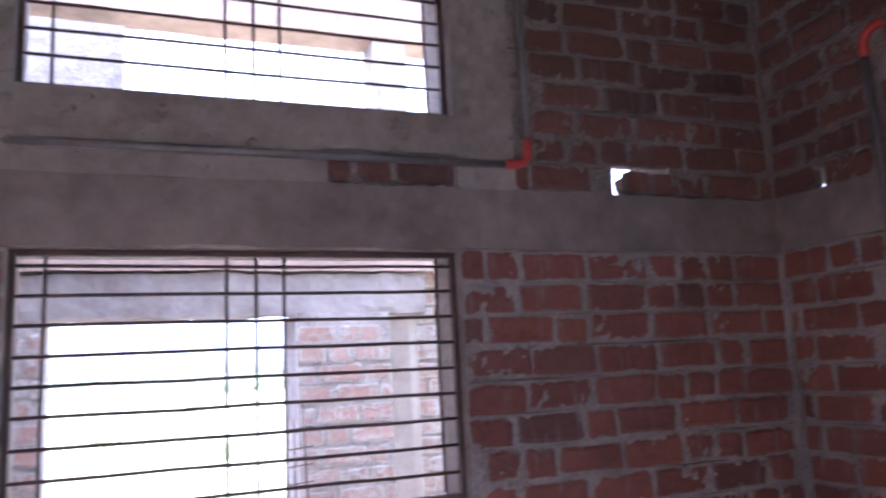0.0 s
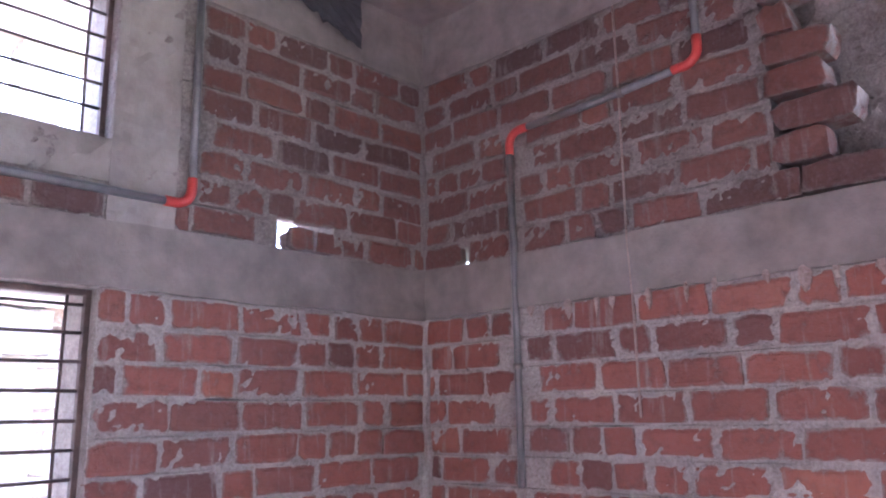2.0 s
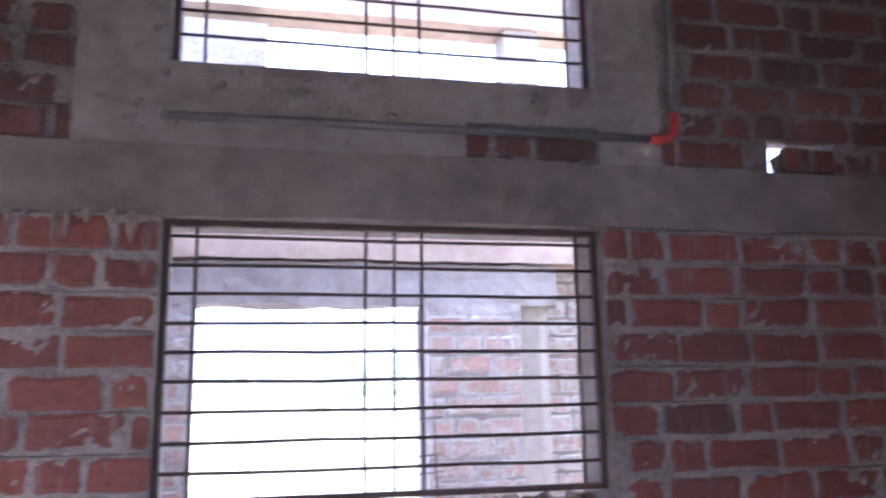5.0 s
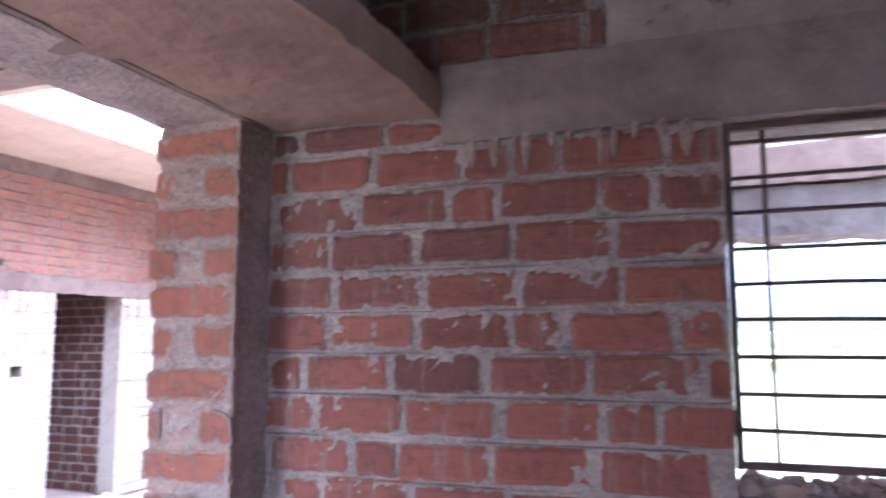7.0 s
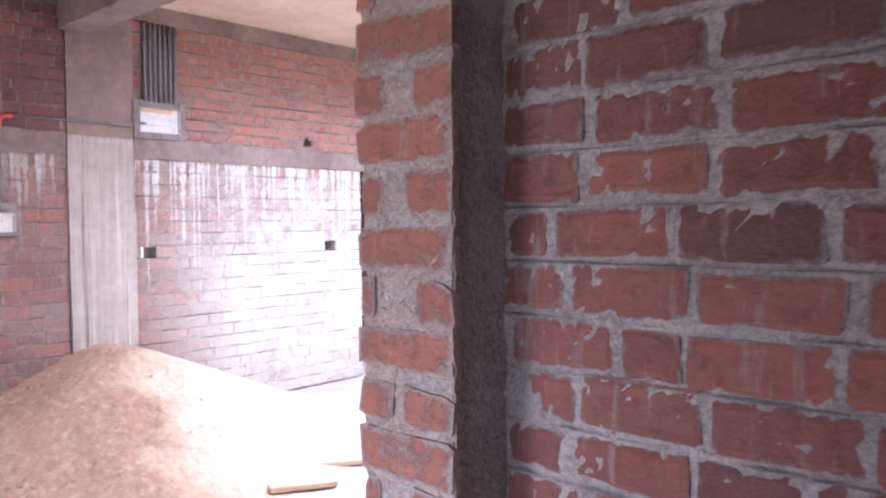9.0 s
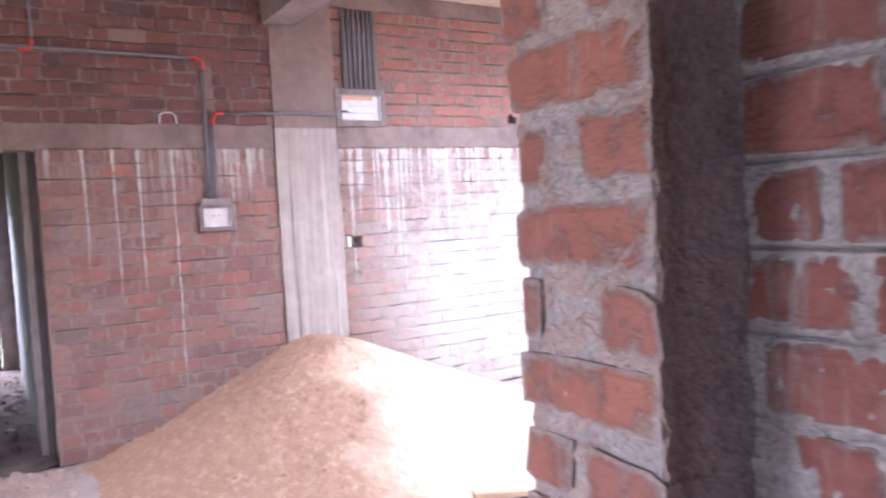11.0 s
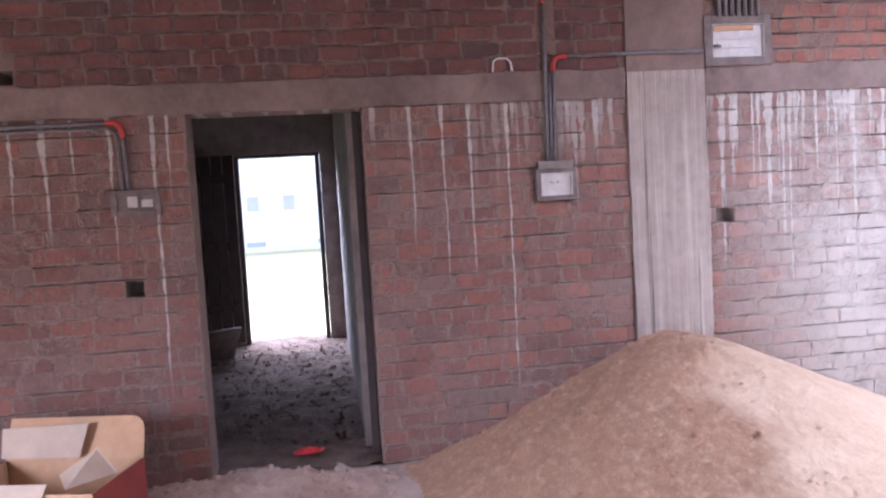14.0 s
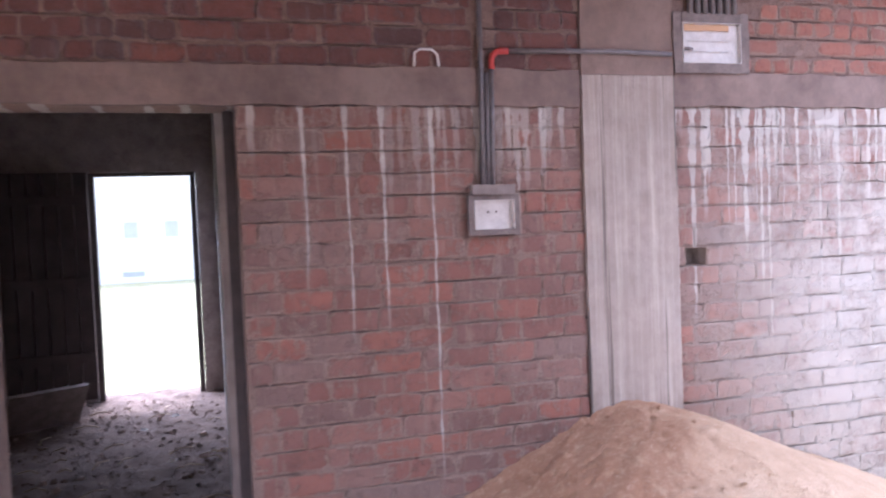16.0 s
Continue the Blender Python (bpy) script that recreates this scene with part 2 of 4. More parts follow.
concrete_mat("hall_concrete", (0.16, 0.112, 0.094), (0.27, 0.20, 0.168))
concrete_mat("column_concrete", (0.31, 0.255, 0.215), (0.42, 0.355, 0.305), 0.7)
concrete_mat("ceiling_concrete", (0.53, 0.42, 0.33), (0.66, 0.54, 0.43))
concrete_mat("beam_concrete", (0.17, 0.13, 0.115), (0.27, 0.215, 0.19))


def sand_mat():
    """Coarse sand: pale and dry on the slope, browner and clotted where dug, with some painted shade."""
    m, nt, b = nodes_of("sand", 1.0)
    p = where(nt)
    sep = nt.nodes.new("ShaderNodeSeparateXYZ")
    nt.links.new(p, sep.inputs[0])
    big, mid = noise_tex(nt, p, 2.2, 5.0), noise_tex(nt, p, 16.0, 6.0, 0.7)
    grain, grit = noise_tex(nt, p, 150.0, 4.0, 0.75), noise_tex(nt, p, 70.0, 3.0, 0.7)
    col = blend(nt, ramp(nt, maths(nt, "ADD", maths(nt, "MULTIPLY", big, 0.5), maths(nt, "MULTIPLY", mid, 0.5)), 0.38, 0.62), (0.62, 0.435, 0.285), (0.76, 0.57, 0.40))
    # Damp brown that also carries shade on the side away from the bay.
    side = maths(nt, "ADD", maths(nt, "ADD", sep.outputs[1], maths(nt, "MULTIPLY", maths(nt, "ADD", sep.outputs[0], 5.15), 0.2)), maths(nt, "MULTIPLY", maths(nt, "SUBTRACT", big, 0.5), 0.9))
    damp_shade = maths(nt, "MULTIPLY", ramp(nt, side, 4.12, 3.82), ramp(nt, mid, 0.2, 0.5))
    col = blend(nt, maths(nt, "MULTIPLY", damp_shade, 0.9), col, (0.41, 0.225, 0.133))
    col = blend(nt, maths(nt, "MULTIPLY", ramp(nt, grain, 0.46, 0.3), 0.4), col, (0.36, 0.235, 0.165))
    col = blend(nt, maths(nt, "MULTIPLY", ramp(nt, grit, 0.56, 0.7), 0.5), col, (0.70, 0.56, 0.43))
    nt.links.new(col, b.inputs["Base Color"])
    bump(nt, b, maths(nt, "ADD", maths(nt, "ADD", grain, grit), maths(nt, "MULTIPLY", mid, 0.8)), 0.9, 0.013)
    return m


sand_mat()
plain("floor_dust", (0.36, 0.28, 0.235), (0.52, 0.42, 0.36), 1.0, 0.0, 2.5, 70.0, 0.8, 0.012)
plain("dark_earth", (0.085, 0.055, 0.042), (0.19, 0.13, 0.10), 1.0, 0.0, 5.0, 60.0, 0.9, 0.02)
plain("grey_pvc", (0.125, 0.113, 0.115), (0.20, 0.183, 0.183), 0.35, 0.0, 20.0, 120.0, 0.1)
plain("red_pvc", (0.44, 0.045, 0.038), (0.56, 0.07, 0.055), 0.45, 0.0, 20.0, 120.0, 0.08)
plain("iron", (0.075, 0.052, 0.048), (0.16, 0.10, 0.085), 0.75, 0.3, 14.0, 110.0, 0.4)
plain("box_metal", (0.16, 0.135, 0.12), (0.30, 0.255, 0.225), 0.75, 0.0, 12.0, 90.0, 0.3)
plain("box_cement", (0.15, 0.12, 0.108), (0.27, 0.222, 0.20), 0.95, 0.0, 14.0, 90.0, 0.7, 0.006)
plain("box_white", (0.52, 0.48, 0.44), (0.74, 0.71, 0.67), 0.5, 0.0, 12.0, 90.0, 0.15)
plain("dark_wood", (0.045, 0.036, 0.034), (0.09, 0.07, 0.064), 0.7, 0.0, 6.0, 70.0, 0.4)
plain("pale_wood", (0.42, 0.28, 0.17), (0.55, 0.39, 0.25), 0.8, 0.0, 6.0, 70.0, 0.4)
plain("cardboard", (0.50, 0.305, 0.165), (0.60, 0.38, 0.22), 0.85, 0.0, 9.0, 120.0, 0.15)
plain("card_inside", (0.50, 0.385, 0.285), (0.60, 0.475, 0.36), 0.85, 0.0, 9.0, 120.0, 0.15)
plain("spilt_dirt", (0.42, 0.285, 0.225), (0.62, 0.475, 0.39), 1.0, 0.0, 6.0, 90.0, 1.0, 0.015)
plain("red_card", (0.22, 0.045, 0.036), (0.33, 0.065, 0.05), 0.4, 0.0, 9.0, 120.0, 0.12)
plain("red_film", (0.62, 0.03, 0.045), (0.75, 0.06, 0.07), 0.25, 0.0, 25.0, 120.0, 0.5)
plain("white_paint", (0.74, 0.72, 0.69), (0.84, 0.82, 0.79), 0.7, 0.0, 3.0, 40.0, 0.2)
# Window panes paled to stand for the glare over the yard.
plain("paled_window", (0.40, 0.41, 0.43), (0.48, 0.49, 0.51), 0.25, 0.0, 3.0, 40.0, 0.05)
plain("field", (0.36, 0.36, 0.17), (0.50, 0.46, 0.30), 1.0, 0.0, 0.6, 9.0, 0.8, 0.05)
plain("leaf", (0.16, 0.20, 0.07), (0.26, 0.30, 0.13), 0.7, 0.0, 8.0, 60.0, 0.1)
plain("sack", (0.42, 0.37, 0.34), (0.58, 0.53, 0.49), 0.9, 0.0, 8.0, 200.0, 0.4)
plain("dark_cloth", (0.03, 0.026, 0.03), (0.06, 0.05, 0.055), 0.95, 0.0, 8.0, 200.0, 0.4)
# Distance haze is mixed into this pale green.
plain("far_wood", (0.26, 0.28, 0.18), (0.36, 0.37, 0.26), 1.0, 0.0, 0.3, 3.0, 0.6, 0.3)
plain("earth_clod", (0.11, 0.074, 0.057), (0.26, 0.185, 0.147), 1.0, 0.0, 8.0, 70.0, 0.8, 0.01)
plain("bamboo", (0.36, 0.26, 0.16), (0.52, 0.41, 0.28), 0.7, 0.0, 6.0, 60.0, 0.3)
plain("rubble", (0.28, 0.19, 0.15), (0.50, 0.39, 0.33), 0.95, 0.0, 10.0, 90.0, 0.6, 0.01)


# ---- helpers of the scene ----
def mesh_of(name, bm, mat):
    me = bpy.data.meshes.new(name)
    bm.normal_update()
    bm.to_mesh(me)
    bm.free()
    me.materials.append(MATS[mat])
    return me


def part(name, bm, mat, parent=None, label="", at=None):
    ob = new(name, mesh_of(name, bm, mat))
    if parent is not None:
        ob.parent = parent
    if at is not None:
        ob.matrix_basis = at
    if label:
        ob["label"] = label
    return ob


def thing(name, at, label, category, group="", kind=""):
    ob = new(name)
    ob.matrix_basis = at
    return tagged(ob, label, category, group, kind)


def box(bm, lo, hi, bevel=0.0):
    c = [(a + b) / 2 for a, b in zip(lo, hi)]
    s = [b - a for a, b in zip(lo, hi)]
    r = bmesh.ops.create_cube(bm, size=1.0, matrix=Matrix.Translation(c) @ Matrix.Diagonal((*s, 1)))
    if bevel:
        es = list({e for v in r["verts"] for e in v.link_edges})
        bmesh.ops.bevel(bm, geom=es, offset=bevel, segments=2, affect="EDGES", clamp_overlap=True)
    return bm


def boxes(*spans, bevel=0.0):
    bm = bmesh.new()
    for lo, hi in spans:
        box(bm, lo, hi, bevel)
    return bm


def rough_box(lo, hi, step=0.08, amp=0.006, seed=0, bevel=0.0):
    """A cast block with uneven faces."""
    bm = bmesh.new()
    n = [max(1, round((b - a) / step)) for a, b in zip(lo, hi)]
    keys = {}

    def vert(i, j, k):
        if (i, j, k) not in keys:
            p = Vector([a + (b - a) * q / m for a, b, q, m in zip(lo, hi, (i, j, k), n)])
            d = noise.noise_vector(p * 6.0 + Vector((seed, 0, 0))) * amp + noise.noise_vector(p * 23.0) * amp * 0.4
            keys[i, j, k] = bm.verts.new(p + d)
        return keys[i, j, k]

    for ax in range(3):
        u, v = (ax + 1) % 3, (ax + 2) % 3
        for side in (0, n[ax]):
            for a in range(n[u]):
                for b in range(n[v]):
                    q = []
                    for da, db in ((0, 0), (1, 0), (1, 1), (0, 1)):
                        i = [0, 0, 0]
                        i[ax], i[u], i[v] = side, a + da, b + db
                        q.append(vert(*i))
                    bm.faces.new(q if side else q[::-1])
    return bm


def tube(points, radius, sides=10, cap=True):
    """A round bar along a line of points, with mitred turns."""
    bm = bmesh.new()
    pts = [Vector(p) for p in points]
    rings = []
    for i, p in enumerate(pts):
        d = (pts[min(i + 1, len(pts) - 1)] - pts[max(i - 1, 0)]).normalized()
        ref = Vector((0, 0, 1)) if abs(d.z) < 0.9 else Vector((1, 0, 0))
        u = d.cross(ref).normalized()
        w = d.cross(u).normalized()
        rings.append([bm.verts.new(p + radius * (math.cos(a) * u + math.sin(a) * w)) for a in (2 * math.pi * k / sides for k in range(sides))])
    for a, b in zip(rings, rings[1:]):
        best = min(range(sides), key=lambda s: sum((a[k].co - b[(k + s) % sides].co).length for k in range(sides)))
        for k in range(sides):
            bm.faces.new((a[k], a[(k + 1) % sides], b[(k + 1 + best) % sides], b[(k + best) % sides]))
    if cap:
        bm.faces.new(rings[0][::-1]), bm.faces.new(rings[-1])
    bmesh.ops.recalc_face_normals(bm, faces=bm.faces)
    for f in bm.faces:
        f.smooth = len(f.verts) == 4
    return bm


def frame_on(origin, right, out):
    """A wall's own axes: x along it, y up, z out of its face."""
    r, o = Vector(right), Vector(out)
    u = o.cross(r)
    return Matrix(((r.x, u.x, o.x, origin[0]), (r.y, u.y, o.y, origin[1]), (r.z, u.z, o.z, origin[2]), (0, 0, 0, 1)))


def core(name, at, width, height, thick, mat, holes=(), step=0.05, amp=0.004, label="", seed=0, u_start=0.0, v_start=0.0, beds=(), groove=0.010, upper=None):
    """A wall body with openings right through it; the face is uneven, as laid mortar is."""
    def cuts(lo, hi, edges):
        marks = sorted({lo, hi, *[e for e in edges if lo < e < hi]})
        out = []
        for a, b in zip(marks, marks[1:]):
            n = max(1, round((b - a) / step))
            out += [a + (b - a) * i / n for i in range(n)]
        return out + [hi]

    us = cuts(u_start, width, [e for h in holes for e in (h[0], h[2])])
    lines = {v0 + course * k for v0, v1, course in beds for k in range(int((v1 - v0) / course + 0.01) + 1)}
    vs = cuts(v_start, height, [e for h in holes for e in (h[1], h[3])] + [x + d for x in lines for d in (-0.004, 0.0, 0.004)])
    solid = [[not any(h[0] <= (a + b) / 2 <= h[2] and h[1] <= (c + d) / 2 <= h[3] for h in holes) for c, d in zip(vs, vs[1:])] for a, b in zip(us, us[1:])]
    verts, faces, idx = [], [], {}

    def vert(i, j, back):
        k = (i, j, back)
        if k not in idx:
            u, v = us[i], vs[j]
            w = -thick if back else amp * (0.6 * noise.noise((u * 9 + seed, v * 9, 1.7)) + 0.9 * noise.noise((u * 31, v * 31 + seed, 5.1)) + 0.9 * noise.noise((u * 75, v * 75 + seed, 2.1)) - 0.4)
            if not back and v in lines:
                w -= groove * min(1.0, max(0.0, 0.35 + 1.6 * noise.noise((u * 5, v * 7 + seed, 3.3)) + 0.5 * noise.noise((u * 24, v * 7, 8.3))))
            idx[k] = len(verts)
            verts.append((u, v, w))
        return idx[k]

    nu, nv = len(us) - 1, len(vs) - 1
    for i in range(nu):
        for j in range(nv):
            if not solid[i][j]:
                continue
            faces.append([vert(i, j, 0), vert(i + 1, j, 0), vert(i + 1, j + 1, 0), vert(i, j + 1, 0)])
            faces.append([vert(i, j, 1), vert(i, j + 1, 1), vert(i + 1, j + 1, 1), vert(i + 1, j, 1)])
            for di, dj, p, q in ((-1, 0, (i, j + 1), (i, j)), (1, 0, (i + 1, j), (i + 1, j + 1)), (0, -1, (i, j), (i + 1, j)), (0, 1, (i + 1, j + 1), (i, j + 1))):
                a, b = i + di, j + dj
                if not (0 <= a < nu and 0 <= b < nv and solid[a][b]):
                    faces.append([vert(*p, 0), vert(*p, 1), vert(*q, 1), vert(*q, 0)])
    me = bpy.data.meshes.new(name)
    me.from_pydata(verts, [], faces)
    me.materials.append(MATS[mat])
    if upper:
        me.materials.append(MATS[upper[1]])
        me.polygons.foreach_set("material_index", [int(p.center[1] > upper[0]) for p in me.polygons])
    ob = new(name, me)
    ob.matrix_basis = at
    return tagged(ob, label, "wall", kind="structure")


def brick_shape(length, height, deep, rnd, wear=0.005):
    """One worn brick, centred, face towards +z: a flat middle, a ragged arris that falls back, and the sides."""
    a, b = length / 2, height / 2
    chip = [rnd.uniform(0.004, 0.012) + (0.012 if rnd.random() < 0.25 else 0.0) for _ in range(4)]
    c0, c1, c2, c3 = chip
    ring = [(-a + c0, -b), (rnd.uniform(-0.4, 0.4) * a, -b), (a - c1, -b), (a, -b + 0.7 * c1), (a, b - 0.7 * c2), (a - c2, b), (rnd.uniform(-0.4, 0.4) * a, b), (-a + c3, b), (-a, b - 0.7 * c3), (-a, -b + 0.7 * c0)]
    ring = [(x + rnd.uniform(-wear, wear), y + rnd.uniform(-wear, wear) * 0.8) for x, y in ring]
    tilt, turn = rnd.uniform(-0.02, 0.02), rnd.uniform(-0.06, 0.06)
    fx, fy = 1 - 0.014 / a, 1 - 0.012 / b
    inner = [(x * fx, y * fy, x * tilt + y * turn + rnd.uniform(-0.0008, 0.0008)) for x, y in ring]
    rim = [(x, y, -0.0035 + x * tilt + y * turn + rnd.uniform(-0.0015, 0.001)) for x, y in ring]
    back = [(x, y, -deep) for x, y in ring]
    f = [list(range(10))]
    for i in range(10):
        j = (i + 1) % 10
        f += [[i, i + 10, j + 10, j], [i + 10, i + 20, j + 20, j + 10]]
    return inner + rim + back, f


def brick_data(name, v, f, mat):
    """A mesh of bricks of thirty corners each, with the arris marked for the cement that clings to it."""
    me = bpy.data.meshes.new(name)
    me.from_pydata(v, [], f)
    me.materials.append(MATS[mat])
    rim = me.attributes.new("rim", "FLOAT", "POINT")
    rim.data.foreach_set("value", ([0.0] * 10 + [1.0] * 20) * (len(v) // 30))
    return me


SHAPES = {}


def brick_mesh(mat, kind, height, deep):
    """One of ten shared bricks of a kind: a long face or a short face."""
    key = (mat, kind[0], kind[1], round(height, 3), deep)
    if key not in SHAPES:
        rnd = random.Random(str(key))
        v, f = brick_shape(kind[0], height, deep, rnd)
        SHAPES[key] = brick_data("brick", v, f, mat)
    return SHAPES[key]


def lay(wall, width, v0, v1, course, mat, bare=(), u0=0.0, joint=0.016, end_joint=None, proud=0.004, near=None, limit=300, seed=1, long_face=0.218, short=0.28, deep=0.03, missing=0.0):
    """Lays courses on a wall's face. bare: rectangles left without bricks. near: the stretch whose bricks are parts of their own."""
    rnd = random.Random(seed)
    rest_v, rest_f, count = [], [], 0
    n = int((v1 - v0) / course + 0.01)
    for r in range(n):
        v = v0 + (r + 0.5) * course
        u = u0 - rnd.uniform(0, long_face)
        while u < width - 0.03:
            size = long_face if rnd.random() > short else 0.104
            a, b = max(u, u0 + 0.004), min(u + size, width - 0.004)
            u += size + (end_joint or joint) * rnd.uniform(0.7, 1.5)
            for h in bare:
                if h[1] < v < h[3]:
                    if a < h[0] < b and h[0] - a >= b - h[2]:
                        b = h[0] - 0.004
                    elif a < h[2] < b:
                        a = h[2] + 0.004
                    elif h[0] <= a and b <= h[2]:
                        a = b
            if b - a < 0.035 or rnd.random() < missing:
                continue
            z = proud + rnd.uniform(-0.003, 0.003)
            vv, tw = v + rnd.uniform(-0.004, 0.004) + 0.006 * noise.noise((u * 0.9, r * 0.7, seed)), rnd.uniform(-0.012, 0.012)
            m = Matrix.Translation(((a + b) / 2, vv, z)) @ Matrix.Rotation(tw, 4, "Z")
            base = long_face if b - a > 0.15 else 0.104
            me = brick_mesh(mat, (base, rnd.randrange(10)), course - joint, deep)
            m = m @ Matrix.Diagonal(((b - a) / base, rnd.uniform(0.94, 1.04), 1, 1))
            if near and near[0] <= (a + b) / 2 <= near[2] and near[1] <= v <= near[3] and count < limit:
                ob = new("brick", me)
                ob.parent = wall
                ob.matrix_basis = m
                count += 1
            else:
                k = len(rest_v)
                rest_v += [m @ p.co for p in me.vertices]
                rest_f += [[k + i for i in f.vertices] for f in me.polygons]
    if rest_v:
        ob = new("bricks", brick_data("bricks", rest_v, rest_f, mat))
        ob.parent = wall
        tagged(ob, kind="stuff")
    return count

# ---- large structure ----
WY, RX, LX, FX, TOP = 2.622, 2.943, -0.645, -5.69, 3.34

# ground outside, one sheet to the horizon, and the floors
bm = bmesh.new()
bmesh.ops.create_grid(bm, x_segments=2, y_segments=2, size=900, matrix=Matrix.Translation((0, 0, -0.06)))
tagged(part("ground", bm, "field"), "dry grassy field around the building site", "ground", kind="structure")


def uneven(name, x0, x1, y0, y1, z, step, amp, mat, label, scale=3.0):
    bm = bmesh.new()
    nx, ny = round((x1 - x0) / step), round((y1 - y0) / step)
    grid = []
    for i in range(nx + 1):
        row = []
        for j in range(ny + 1):
            p = Vector((x0 + (x1 - x0) * i / nx, y0 + (y1 - y0) * j / ny, z))
            p.z += amp * (noise.noise(p * scale) + 0.5 * noise.noise(p * scale * 4) + 0.3 * noise.noise(p * scale * 9))
            row.append(bm.verts.new(p))
        grid.append(row)
    for i in range(nx):
        for j in range(ny):
            bm.faces.new((grid[i][j], grid[i + 1][j], grid[i + 1][j + 1], grid[i][j + 1])).smooth = True
    return tagged(part(name, bm, mat), label, "floor", kind="structure")


uneven("floor", -5.94, 3.2, -2.6, 8.8, -0.012, 0.09, 0.012, "floor_dust", "bare dusty cement floor of the unfinished hall")
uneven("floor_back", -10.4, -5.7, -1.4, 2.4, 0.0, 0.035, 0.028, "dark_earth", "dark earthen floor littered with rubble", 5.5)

# window wall
win_holes = [(0.435, 1.312, 1.655, 2.1), (0.435, 2.53, 1.655, 3.05), (2.225, 2.30, 2.275, 2.36)]
OX = 0.91
holes = [(a + OX, b, c + OX, d) for a, b, c, d in win_holes]
wall_north = core("wall_north", frame_on((-0.88, WY, 0), (1, 0, 0), (0, -1, 0)), 3.82 + 0.21, TOP, 0.23, "mortar", holes[:2] + [(2.225 + OX, 2.295, 2.46 + OX, 2.45)], 0.013, 0.007, "red brick wall with thick grey mortar joints", 3, beds=((1.0, 2.1, 0.1), (2.29, 3.07, 0.0975)), upper=(2.2, "shaded_mortar"))
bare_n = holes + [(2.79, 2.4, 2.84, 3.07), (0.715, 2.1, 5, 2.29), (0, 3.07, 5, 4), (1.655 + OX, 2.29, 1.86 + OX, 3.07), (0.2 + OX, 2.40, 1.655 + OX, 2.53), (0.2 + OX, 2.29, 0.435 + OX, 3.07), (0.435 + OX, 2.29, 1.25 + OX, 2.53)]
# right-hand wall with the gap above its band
wall_east = core("wall_east", frame_on((RX, WY, 0), (0, -1, 0), (-1, 0, 0)), 4.3, TOP, 0.23, "mortar", [(1.38, 2.295, 3.2, 3.1), (0.02, 2.295, 0.23, 2.36)], 0.014, 0.0075, "red brick wall with smeared mortar and a raw gap above its band", 9, beds=((1.2, 2.1, 0.1), (2.29, 3.07, 0.0975)), upper=(2.2, "shaded_mortar"))
core("wall_gap_return", frame_on((RX + 0.115, WY - 1.36, 2.295), (0, -1, 0), (-1, 0, 0)), 0.34, 0.76, 0.11, "shaded_mortar", [], 0.02, 0.012, "rough mortar face of the inner brick leaf at the gap", 9)
# wall with the opening towards the hall
wall_west = core("wall_west", frame_on((LX, -1.64, 0), (0, 1, 0), (1, 0, 0)), 4.268, TOP, 0.22, "mortar", [(2.84, 0, 4.11, 2.17)], 0.04, 0.005, "brick wall with a raw doorway into the hall", 5)
# the doorway in this wall is assumed and unseen, cut for the lamp behind it
wall_south = core("wall_south", frame_on((3.2, -1.64, 0), (-1, 0, 0), (0, 1, 0)), 3.9, TOP, 0.2, "mortar", [(2.8, 0, 3.8, 2.15)], 0.1, 0.004, "plain brick wall", 2)
# far wall of the hall
HY = 2.6
far_holes = [(1.18, 0, 2.16, 2.1), (6.66, 0, 7.54, 2.13), (0.79, 1.10, 0.89, 1.19), (4.33, 1.30, 4.45, 1.39), (6.19, 1.30, 6.32, 1.40), (5.96, 2.31, 6.05, 2.40), (0.23, 2.29, 0.31, 2.37)]
fh = [(a + HY, b, c + HY, d) for a, b, c, d in far_holes]
wall_hall = core("wall_hall", frame_on((FX, -HY, 0), (0, 1, 0), (1, 0, 0)), 11.4, TOP, 0.23, "hall_mortar", fh, 0.03, 0.006, "weathered brick wall streaked with white lime runs", 7, beds=((0.0, 2.1, 0.1), (2.27, 3.2, 0.093)), groove=0.024)
# opening invented for the hall's fill lamp, out of view
hall_south = core("wall_hall_south", frame_on((-0.9, -2.6, 0), (-1, 0, 0), (0, 1, 0)), 5.0, TOP, 0.2, "hall_mortar", [(0.8, 0, 2.6, 2.15)], 0.15, 0.004, "plain brick wall", 2)
hall_north = core("wall_hall_north", frame_on((-5.9, 8.8, 0), (1, 0, 0), (0, -1, 0)), 5.0, TOP, 0.2, "hall_mortar", [], 0.15, 0.004, "plain brick wall", 2)
hall_east = core("wall_hall_east", frame_on((-0.89, 8.8, 0), (0, -1, 0), (-1, 0, 0)), 8.8 - 2.66, TOP, 0.2, "hall_mortar", [], 0.15, 0.004, "plain brick wall", 2)
hall_east_b = core("wall_hall_east_south", frame_on((-0.91, -1.64, 0), (0, -1, 0), (-1, 0, 0)), 0.96, TOP, 0.2, "hall_mortar", [], 0.15, 0.004, "plain brick wall", 2)

# roof slab with its open bay
CZ = TOP
# The room's ceiling is toned dark so less light bounces onto the upper walls.
tagged(part("ceiling_room", boxes(((-0.7, -2.8, CZ), (3.4, 2.95, CZ + 0.12))), "beam_concrete"), "concrete ceiling toned dark to cut bounced light", "ceiling", kind="structure")
